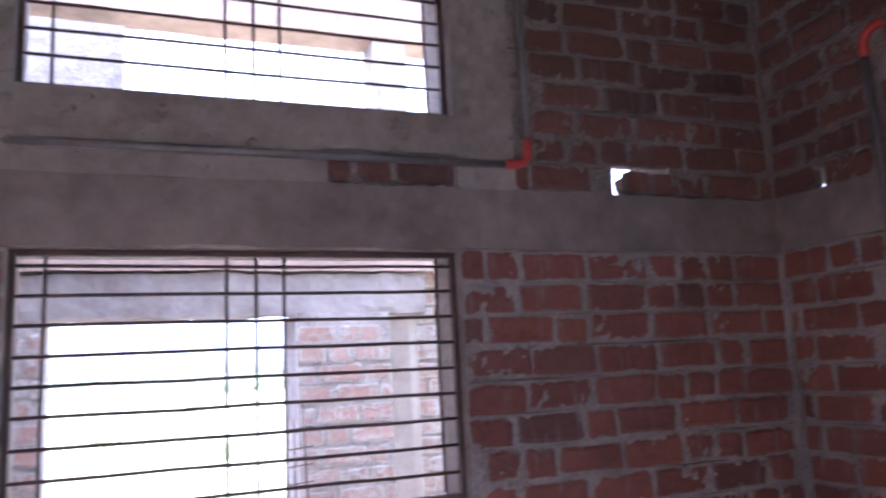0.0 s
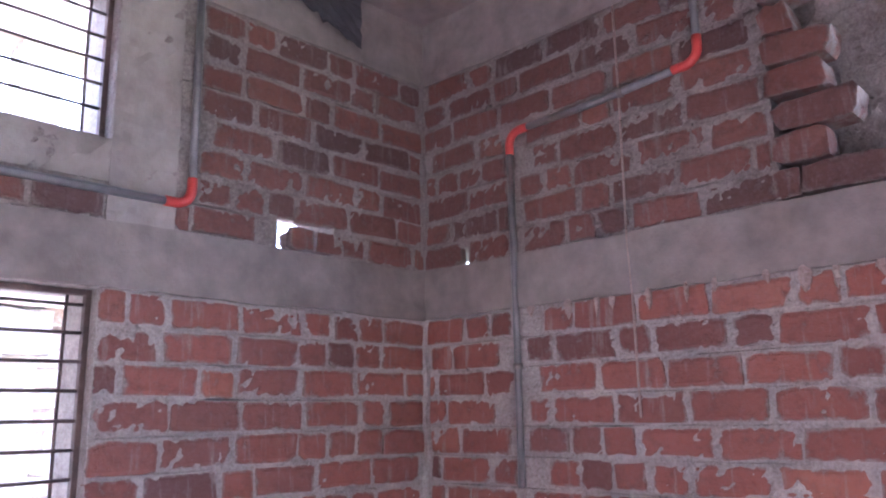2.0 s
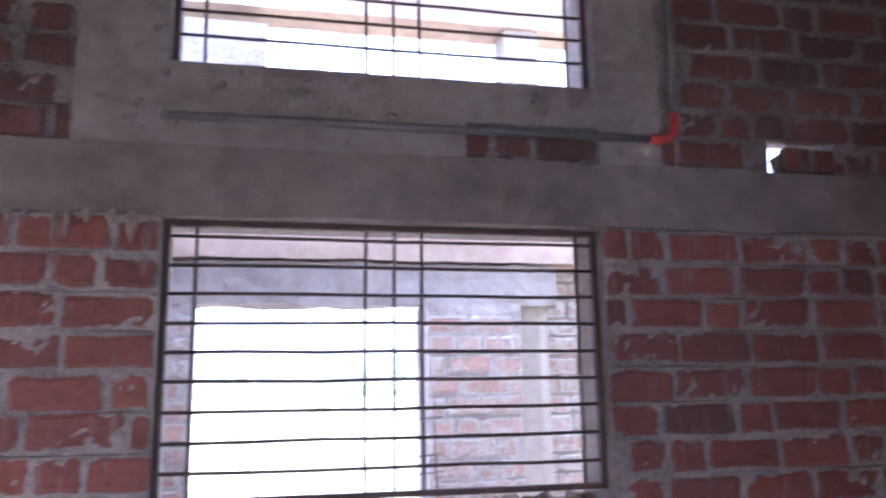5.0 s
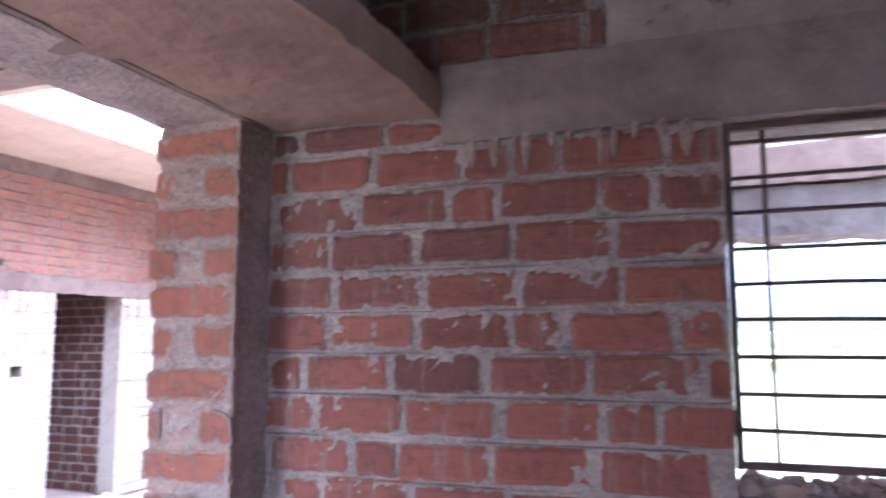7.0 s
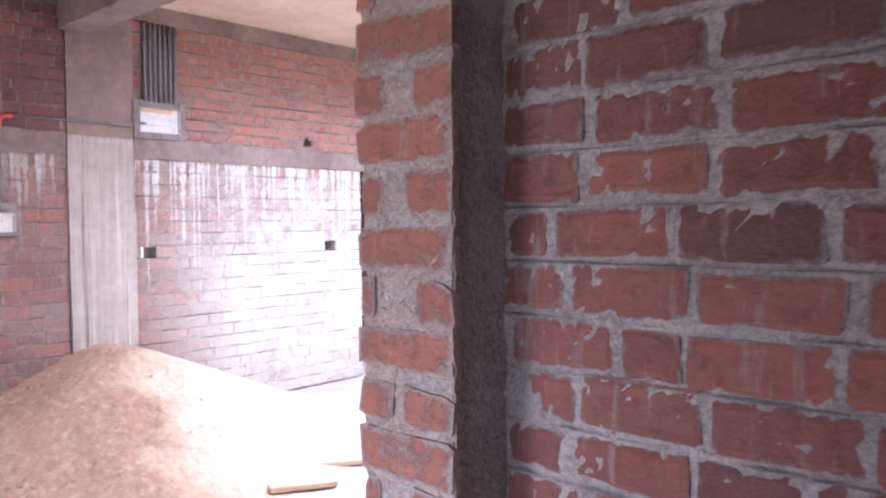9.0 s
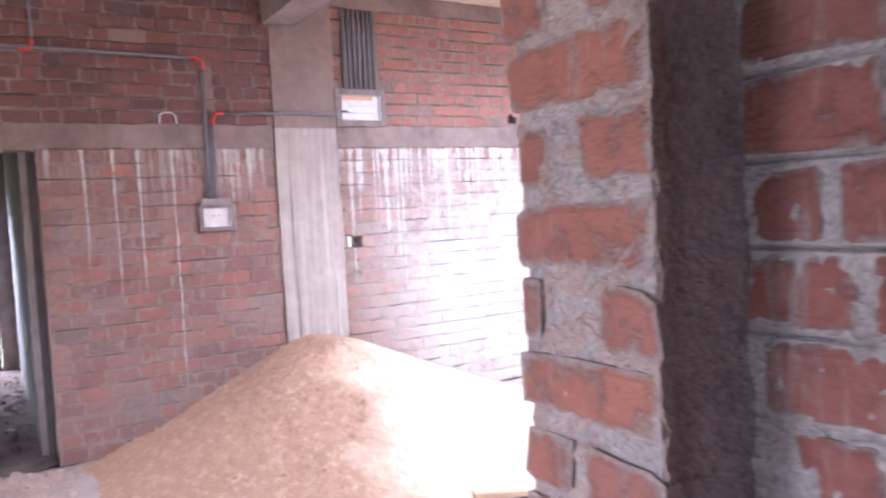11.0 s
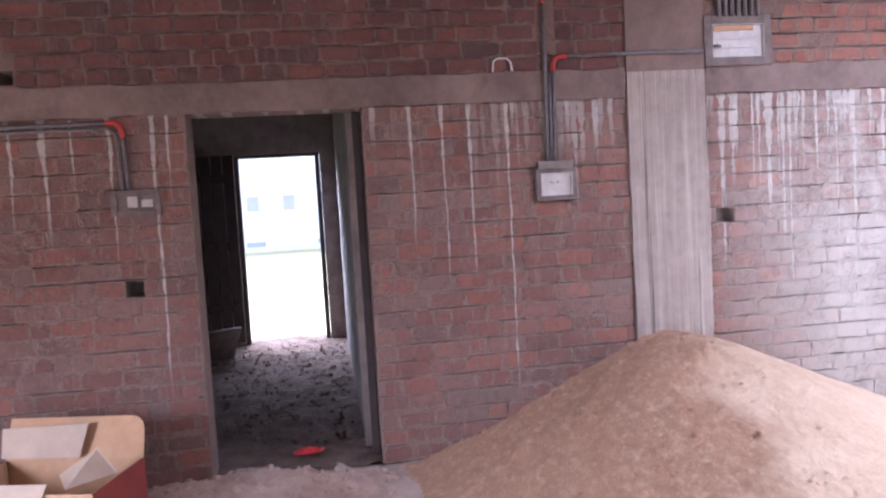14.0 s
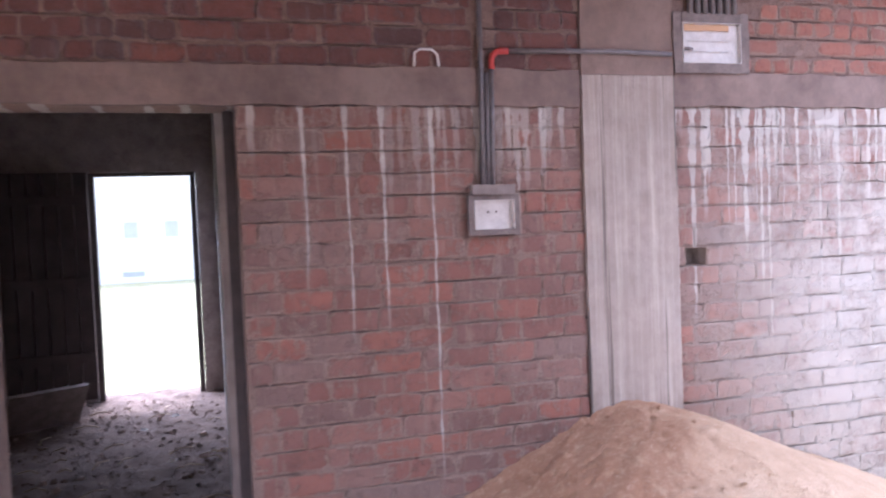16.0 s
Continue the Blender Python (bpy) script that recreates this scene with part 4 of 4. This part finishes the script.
def wall_box(y0, y1, z0, z1, rim, deep, label, category, inner="box_white"):
    """An open metal box let into the wall: rim, back and the four inner sides."""
    g = thing("junction_box", pose(FX, 0, 0), label, category)
    a, f = 0.006, 0.03
    for k, (lo, hi) in enumerate((((a, y0 - rim, z0 - rim), (f, y0, z1 + rim)), ((a, y1, z0 - rim), (f, y1 + rim, z1 + rim)), ((a, y0, z0 - rim), (f, y1, z0)), ((a, y0, z1), (f, y1, z1 + rim)))):
        part("rim", rough_box(lo, hi, 0.015, 0.006, k * 3.1 + y0), "box_cement", g, "cement-smeared grey rim")
    part("back_plate", boxes(((0.011, y0, z0), (0.014, y1, z1))), inner, g)
    t = 0.003
    for lo, hi in (((0.014, y0, z0), (f + 0.006, y0 + t, z1)), ((0.014, y1 - t, z0), (f + 0.006, y1, z1)), ((0.014, y0 + t, z0), (f + 0.006, y1 - t, z0 + t)), ((0.014, y0 + t, z1 - t), (f + 0.006, y1 - t, z1))):
        part("side", boxes((lo, hi)), inner, g)
    return g


big = wall_box(4.325, 4.665, 2.315, 2.515, 0.05, 0.06, "open white electrical panel box set in cement", "panel box")
part("din_rail", boxes(((0.016, 4.36, 2.372), (0.024, 4.60, 2.380)), bevel=0.002), "box_white", big)
part("din_rail", boxes(((0.016, 4.36, 2.425), (0.022, 4.60, 2.431)), bevel=0.002), "box_white", big)
part("torn_label", rough_box((0.016, 4.34, 2.478), (0.024, 4.60, 2.508), 0.012, 0.007), "cardboard", big, "torn brown paper strip")
part("cable_end", tube([(0.02, 4.33, 2.385), (0.035, 4.35, 2.385), (0.04, 4.375, 2.38)], 0.009, 8), "grey_pvc", big)
small = wall_box(3.20, 3.395, 1.53, 1.665, 0.028, 0.05, "open metal junction box with conduits entering above", "junction box")
part("cement_cap", rough_box((0.004, 3.19, 1.69), (0.04, 3.40, 1.735), 0.02, 0.004), "plaster", small)
for y in (3.27, 3.31):
    part("screw", tube([(0.014, y, 1.61), (0.02, y, 1.61)], 0.005, 8), "iron", small)
sw = wall_box(0.79, 0.99, 1.585, 1.665, 0.03, 0.05, "small switch box crusted with cement", "switch box", "box_metal")
part("cement_lump", rough_box((0.012, 0.85, 1.60), (0.035, 0.90, 1.66), 0.02, 0.006), "box_white", sw)
part("cement_lump", rough_box((0.012, 0.92, 1.60), (0.03, 0.98, 1.64), 0.02, 0.006), "box_white", sw)


# cardboard box and red plastic sheet
def panel(a, b, c, d, thick=0.006):
    """A sheet of card through four corners."""
    bm = bmesh.new()
    p = [Vector(q) for q in (a, b, c, d)]
    n = (p[1] - p[0]).cross(p[3] - p[0]).normalized() * thick / 2
    lo, hi = [bm.verts.new(q - n) for q in p], [bm.verts.new(q + n) for q in p]
    bm.faces.new(lo[::-1]), bm.faces.new(hi)
    for i in range(4):
        j = (i + 1) % 4
        bm.faces.new((lo[i], lo[j], hi[j], hi[i]))
    return bm


def carton():
    g = thing("cardboard_box", turned(-5.155, 0.48, 0, -14.5), "open brown carton with red printed sides and spread flaps", "cardboard box")
    w, d, h = 0.24, 0.38, 0.31
    part("base", boxes(((-w, -d, 0.002), (w, d, 0.01))), "cardboard", g)
    for nm, q, m in (("side", ((w, -d, 0), (w, d, 0), (w, d, h), (w, -d, h)), "cardboard"), ("side", ((-w, d, 0), (-w, -d, 0), (-w, -d, h), (-w, d, h)), "cardboard"),
                     ("side", ((w, d, 0), (-w, d, 0), (-w, d, h), (w, d, h)), "red_card"), ("side", ((-w, -d, 0), (w, -d, 0), (w, -d, h), (-w, -d, h)), "red_card")):
        part(nm, panel(*q), m, g, "glossy dark red printed side" if m == "red_card" else "")
    part("liner", panel((w - 0.008, d - 0.008, 0.01), (-w + 0.008, d - 0.008, 0.01), (-w + 0.008, d - 0.008, h), (w - 0.008, d - 0.008, h), 0.004), "cardboard", g)
    # the wall-side flap stands up and has a rounded corner
    a, z = -w - 0.05, h + 0.21
    rim = [(-d, 0.0), (d, 0.0), (d, 0.6)] + [(d - 0.07 * (1 - math.cos(q)), 0.68 + 0.32 * math.sin(q)) for q in (0.0, 0.4, 0.8, 1.2, 1.57)] + [(-d + 0.02, 1.0)]
    back_flap = bmesh.new()
    faces = [[back_flap.verts.new((-w + (a + w) * k + o, y, h + (z - h) * k)) for y, k in rim] for o in (-0.003, 0.003)]
    back_flap.faces.new(faces[0][::-1]), back_flap.faces.new(faces[1])
    for k in range(len(rim)):
        n = (k + 1) % len(rim)
        back_flap.faces.new((faces[0][k], faces[0][n], faces[1][n], faces[1][k]))
    part("flap", back_flap, "cardboard", g, "raised brown flap")
    for q in (((-w + 0.03, 0.05, h + 0.02), (-w + 0.03, -d, h + 0.02), (-w + 0.0, -d, h + 0.17), (-w + 0.0, 0.10, h + 0.19)),
              ((w - 0.02, -d, h + 0.04), (w - 0.02, 0.15, h + 0.04), (w + 0.07, 0.14, h - 0.085), (w + 0.07, -d, h - 0.085)),
              ((0.0, d - 0.01, h + 0.01), (-0.05, d - 0.13, h + 0.12), (0.06, d - 0.27, h + 0.025), (w - 0.03, d - 0.15, h + 0.01))):
        part("flap", panel(*q, thick=0.005), "card_inside", g, "pale inner face of a bent flap")
    part("liner", panel((-w + 0.008, -d + 0.008, 0.01), (w - 0.008, -d + 0.008, 0.01), (w - 0.008, -d + 0.008, h), (-w + 0.008, -d + 0.008, h), 0.004), "cardboard", g)
    part("tape", boxes(((w - 0.03, d + 0.004, 0.10), (w - 0.13, d + 0.006, 0.2))), "cardboard", g)
    return g


carton()


def crumpled(name, at, sx, sy, sz, mat, label, category, seed, fine=9.0, crease=0.9):
    """A crumpled sheet thrown down: a low folded mound."""
    bm = bmesh.new()
    n = 26
    grid = []
    for i in range(n + 1):
        row = []
        for j in range(n + 1):
            u, v = i / n * 2 - 1, j / n * 2 - 1
            e = noise.noise((u * 2 + seed, v * 2, 0)) * 0.18
            r = math.hypot(u, v)
            k = (1 + e) / max(1.0, max(abs(u), abs(v)) and r / max(abs(u), abs(v)))
            fold = abs(noise.noise((u * fine * 0.35 + seed, v * fine * 0.35, 1))) + 0.5 * abs(noise.noise((u * fine + seed, v * fine, 2)))
            z = max(0.0, 1 - max(abs(u), abs(v)) ** 1.6) * (1.25 - crease + crease * fold) + 0.04 * fold
            row.append(bm.verts.new((u * k * sx, v * k * sy, z * sz + 0.004)))
        grid.append(row)
    for i in range(n):
        for j in range(n):
            bm.faces.new((grid[i][j], grid[i + 1][j], grid[i + 1][j + 1], grid[i][j + 1]))
    ob = part(name, bm, mat)
    ob.matrix_basis = at
    return tagged(ob, label, category)


crumpled("plastic_bag", turned(-4.70, 0.70, 0, 20), 0.16, 0.21, 0.25, "red_film", "crumpled bright red plastic bag by the carton", "plastic bag", 3.3, 6.0, 0.45)
crumpled("plastic_scrap", turned(-6.0, 1.72, 0.02, 10), 0.06, 0.10, 0.035, "red_film", "small red plastic scrap on the threshold", "plastic scrap", 8.1)
crumpled("sack", turned(-5.35, 7.02, 0, 15), 0.34, 0.46, 0.16, "sack", "pale empty sacks thrown down by the doorway", "sack", 5.2, 6.0)
crumpled("sack", turned(-5.15, 6.75, 0, 60), 0.22, 0.42, 0.10, "sack", "flat grey sack lying on the floor", "sack", 1.2, 6.0)
crumpled("dark_cloth", turned(-5.42, 6.86, 0.0, -20), 0.16, 0.34, 0.14, "dark_cloth", "dark rag among the pale sacks", "cloth", 2.6, 5.0)
crumpled("paper_scrap", turned(-3.9, 3.9 + 1.3, 0.02, 0), 0.03, 0.05, 0.05, "cardboard", "crumpled brown paper scrap on the floor", "paper", 7.0)

# plank ends by the pier
for (x, y, rz, ln) in ((-3.42, 4.2, 62, 0.4), (-3.6, 4.63, 56, 0.55)):
    bm = bmesh.new()
    box(bm, (-ln / 2, -0.05, 0.0), (ln / 2, 0.05, 0.03), 0.004)
    p = part("plank", bm, "pale_wood")
    p.matrix_basis = turned(x, y, 0.0, rz)
    tagged(p, "short offcut of sawn plank on the floor", "plank", "plank offcuts")


# frames of the doors
def door_frame(name, x, y0, y1, h, post, deep, label):
    g = thing(name, pose(x, 0, 0), label, "door frame", kind="structure")
    part("post", boxes(((-deep, y0, 0), (0, y0 + post, h)), bevel=0.004), "dark_wood", g)
    part("post", boxes(((-deep, y1 - post, 0), (0, y1, h)), bevel=0.004), "dark_wood", g)
    part("head", boxes(((-deep, y0 + post, h - 0.035), (0, y1 - post, h)), bevel=0.004), "dark_wood", g)
    return g


post = part("door_post", boxes(((-0.07, 2.11, 0), (0, 2.155, 2.098)), bevel=0.004), "dark_wood")
post.matrix_basis = pose(FX - 0.155, 0, 0)
tagged(post, "dark timber post of the doorway", "door frame", kind="structure")
door_frame("door_frame_2", -10.14, 0.94, 1.895, 2.148, 0.05, 0.08, "dark timber frame of the outer door")
leaf = thing("door_leaf", pose(-10.05, 0.93, 0.05, 0, 0, 4), "dark plank door standing open against the wall", "door")
for k in range(6):
    part("board", boxes(((0, -0.10 - 0.125 * k, 0), (0.03, -0.105 - 0.125 * k + 0.12, 2.1)), bevel=0.003), "dark_wood", leaf)
for z in (0.35, 1.05, 1.8):
    part("ledge", boxes(((0.031, -0.72, z), (0.05, 0.0, z + 0.09)), bevel=0.003), "dark_wood", leaf)

# rubble and straw on the back room's floor, and by the doorway
rnd = random.Random(8)


def stones(name, n, x0, x1, y0, y1, z, s0, s1, mat, label):
    v, f = [], []
    for _ in range(n):
        c = Vector((rnd.uniform(x0, x1), rnd.uniform(y0, y1), 0))
        s = s0 + (s1 - s0) * rnd.random() ** 3
        c.z = (max(0.0, z(c.x, c.y)) if callable(z) else z) + s * 0.15
        m = Matrix.Translation(c) @ Euler((rnd.uniform(-0.5, 0.5), rnd.uniform(-0.5, 0.5), rnd.uniform(0, 6.3))).to_matrix().to_4x4() @ Matrix.Diagonal((s, s * rnd.uniform(0.5, 0.9), s * rnd.uniform(0.35, 0.7), 1))
        k = len(v)
        base = [(-1, -1, -1), (1, -1, -1), (1, 1, -1), (-1, 1, -1), (-0.7, -0.7, 1), (0.7, -0.6, 1), (0.6, 0.7, 0.8), (-0.6, 0.7, 1)]
        v += [m @ (0.5 * (Vector(q) + Vector((rnd.uniform(-0.25, 0.25), rnd.uniform(-0.25, 0.25), rnd.uniform(-0.25, 0.25))))) for q in base]
        f += [[k + i for i in q] for q in ((0, 3, 2, 1), (4, 5, 6, 7), (0, 1, 5, 4), (1, 2, 6, 5), (2, 3, 7, 6), (3, 0, 4, 7))]
    me = bpy.data.meshes.new(name)
    me.from_pydata(v, [], f)
    me.materials.append(MATS[mat])
    return tagged(new(name, me), label, "rubble", kind="stuff")


stones("rubble", 1500, -10.0, -6.2, 0.0, 2.05, 0.004, 0.008, 0.04, "earth_clod", "earth clods and broken mortar on the floor")
stones("rubble", 150, -10.0, -6.6, 0.0, 2.05, 0.008, 0.012, 0.06, "rubble", "broken brick and mortar rubble on the earth floor")
stones("rubble", 620, -5.6, -4.6, 0.85, 2.2, spill_height, 0.007, 0.05, "spilt_dirt", "small chips of brick scattered by the doorway")
stones("sand_clods", 500, -5.6, -4.0, 2.6, 4.1, heap_height, 0.006, 0.03, "sand", "clods of damp sand on the dug side of the heap")
stones("rubble", 420, -5.6, -1.5, -0.5, 6.5, -0.006, 0.005, 0.02, "rubble", "grit scattered on the hall floor")
stones("sill_rubble", 420, 0.48, 1.67, WY + 0.012, WY + 0.21, 1.318, 0.012, 0.055, "rubble", "broken mortar and brick chips on the window sill")
for k in range(26):
    a, x, y = rnd.uniform(0, 3.1), rnd.uniform(-9.6, -6.6), rnd.uniform(0.5, 2.0)
    ln = rnd.uniform(0.06, 0.2)
    tagged(part("stick", tube([(x, y, 0.045), (x + math.cos(a + 0.3) * ln / 2, y + math.sin(a + 0.3) * ln / 2, 0.065), (x + math.cos(a) * ln, y + math.sin(a) * ln, 0.06)], 0.004, 6), "bamboo"), "thin pale stick lying on the rubble", "stick", "sticks on the floor")
for k in range(5):
    x, y = rnd.uniform(-9.0, -6.4), rnd.uniform(1.3, 2.0)
    crumpled("paper_scrap", turned(x, y, 0.05, rnd.uniform(0, 180)), 0.035, 0.025, 0.02, "box_white", "white paper scrap on the rubble", "paper", k * 1.7)
lean = part("leaning_board", panel((0.0, -0.3, 0.0), (0.0, 0.3, 0.0), (0.25, 0.3, 0.34), (0.25, -0.3, 0.34), 0.03), "box_metal")
lean.matrix_basis = turned(-9.2, 0.62, 0.02, 30)
tagged(lean, "rough board leaning in the dark back room", "board")

# raw stepped bricks at the gap in the wall
for k, (end, z) in enumerate(((1.66, 2.34), (1.515, 2.4375), (1.60, 2.535), (1.53, 2.6325), (1.56, 2.73), (1.46, 2.8275), (1.50, 2.925), (1.44, 3.02))):
    ln = min(0.218, end - 1.375)
    v, f = brick_shape(ln, 0.082, 0.105, random.Random(k + 40), 0.008)
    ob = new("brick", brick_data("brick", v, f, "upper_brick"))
    ob.parent = wall_east
    ob.matrix_basis = Matrix.Translation((end - ln / 2, z, 0.012 - 0.004 * (k % 3)))
    if end - ln > 1.40:
        v, f = brick_shape(end - ln - 1.375, 0.082, 0.105, random.Random(k + 60), 0.003)
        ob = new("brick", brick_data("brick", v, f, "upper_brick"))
        ob.parent = wall_east
        ob.matrix_basis = Matrix.Translation(((1.375 + end - ln - 0.012) / 2, z, 0.004))

# bamboo lean-to beyond the gap
shed = thing("lean_to", Matrix.Identity(4), "weathered bamboo lean-to outside the wall", "lean-to")
for y in (-0.8, 2.1):
    part("post", tube([(3.78, y, -0.06), (3.77, y, 1.6), (3.78, y, 3.4)], 0.035, 8), "bamboo", shed)
for k in range(9):
    z = 2.35 + 0.09 * k
    part("pole", tube([(3.72 + 0.03 * (k % 3), -0.95, z - 0.1), (3.75, 0.6, z), (3.73 + 0.02 * (k % 2), 2.25, z + 0.12)], 0.018 + 0.006 * (k % 3), 8), "bamboo", shed)

# dark rag hanging from the top beam
bm = bmesh.new()
n = 14
grid = [[bm.verts.new((-0.16 + 0.32 * i / n, -0.02 - 0.012 * noise.noise((i * 0.5, j * 0.5, 0)) - 0.01, -(0.13 + 0.10 * (i / n) + 0.03 * noise.noise((i * 0.9, 4, 0))) * j / n)) for j in range(n + 1)] for i in range(n + 1)]
for i in range(n):
    for j in range(n):
        bm.faces.new((grid[i][j], grid[i][j + 1], grid[i + 1][j + 1], grid[i + 1][j]))
rag = part("dark_rag", bm, "dark_cloth")
rag.matrix_basis = pose(2.42, WY - 0.01, TOP - 0.005)
tagged(rag, "ragged dark cloth hanging from the concrete beam", "cloth")


# rebar stub with binding wire beyond the window
g = thing("rebar", pose(1.50, 4.2, 0), "thin rusty rebar with tie wires beside the pier", "rebar")
part("rod", tube([(0, 0, 0), (0.01, 0, 0.9), (-0.02, 0, 1.62)], 0.006, 6), "iron", g)
part("rod", tube([(-0.07, 0, 0), (-0.06, 0, 0.9), (-0.06, 0.0, 1.55)], 0.005, 6), "iron", g)
for z in (1.25, 1.33, 1.41, 1.5):
    part("tie", tube([(-0.09, 0, z), (0.03, 0, z + 0.01)], 0.004, 6), "iron", g)


# plants in the field
def shrub(x, y, size, seed):
    r = random.Random(seed)
    g = thing("shrub", pose(x, y, -0.06), "leafy green shrub in the dry field", "shrub", "shrubs in the field")
    bm = bmesh.new()
    for k in range(7):
        a = r.uniform(0, 6.3)
        t = tube([(0, 0, 0), (math.cos(a) * size * 0.2, math.sin(a) * size * 0.2, size * 0.45), (math.cos(a) * size * 0.45, math.sin(a) * size * 0.45, size * r.uniform(0.7, 1.0))], 0.012 * size, 5)
        me = bpy.data.meshes.new("limb")
        t.to_mesh(me)
        t.free()
        bm.from_mesh(me)
        bpy.data.meshes.remove(me)
    part("stem", bm, "bamboo", g)
    v, f = [], []
    for k in range(420):
        a, rr, h = r.uniform(0, 6.3), size * 0.6 * r.random() ** 0.5, size * (0.2 + 0.85 * r.random())
        c = Vector((math.cos(a) * rr, math.sin(a) * rr, h * (1 - 0.3 * rr / size)))
        m = Euler((r.uniform(0, 6), r.uniform(0, 6), r.uniform(0, 6))).to_matrix()
        s = size * r.uniform(0.04, 0.085)
        b = len(v)
        v += [c + m @ Vector(q) * s for q in ((-1, 0, 0), (0, -0.45, 0.1), (1, 0, 0), (0, 0.45, 0.1))]
        f.append((b, b + 1, b + 2, b + 3))
    me = bpy.data.meshes.new("leaves")
    me.from_pydata(v, [], f)
    me.materials.append(MATS["leaf"])
    lv = new("leaves", me)
    lv.parent = g
    return g


for k, (x, y, s) in enumerate(((0.5, 6.4, 0.62), (0.1, 10, 0.4), (2.3, 19, 0.5), (-0.5, 26, 0.8), (2.6, 40, 1.0))):
    shrub(x, y, s, k)

# hazy tree line at the edge of the field
v, f = [], []
tr = random.Random(31)
for k in range(260):
    a = radians(-40 + 80 * k / 260)
    d = tr.uniform(150, 190)
    cx, cy = math.sin(a) * d, math.cos(a) * d
    s = tr.uniform(1.6, 4.2)
    base = len(v)
    for i in range(5):
        for j in range(8):
            th, ph = math.pi / 2 * i / 4, 2 * math.pi * j / 8
            r = s * (1 + 0.35 * noise.noise((cx + i, cy + j, k)))
            v.append((cx + 1.5 * r * math.cos(th) * math.cos(ph), cy + r * math.cos(th) * math.sin(ph), -0.1 + r * math.sin(th)))
    f += [(base + i * 8 + j, base + i * 8 + (j + 1) % 8, base + (i + 1) * 8 + (j + 1) % 8, base + (i + 1) * 8 + j) for i in range(4) for j in range(8)]
me = bpy.data.meshes.new("far_woods")
me.from_pydata(v, [], f)
me.materials.append(MATS["far_wood"])
tagged(new("far_woods", me), "hazy green tree line beyond the field", "woods", kind="stuff")

# white house far behind the back door
house = thing("house", pose(-29.0, 2.0, -0.06), "white rendered house across the yard", "house")
part("wall", boxes(((-6, -14, 0), (0, 14, 5.2))), "white_paint", house)
part("roof", boxes(((-6.2, -14.2, 5.2), (0.3, 14.2, 5.4))), "concrete", house)
for k in range(16):
    y = -9.0 + 1.25 * k
    w = part("window", boxes(((-0.05, y, 1.45), (0.015, y + 0.42, 1.98))), "paled_window", house)
    part("sill", boxes(((0.0, y - 0.05, 1.39), (0.08, y + 0.47, 1.45))), "white_paint", w)
    if k % 2:
        part("vent", boxes(((-0.05, y - 0.1, 0.2), (0.015, y + 0.55, 0.36))), "paled_window", house)
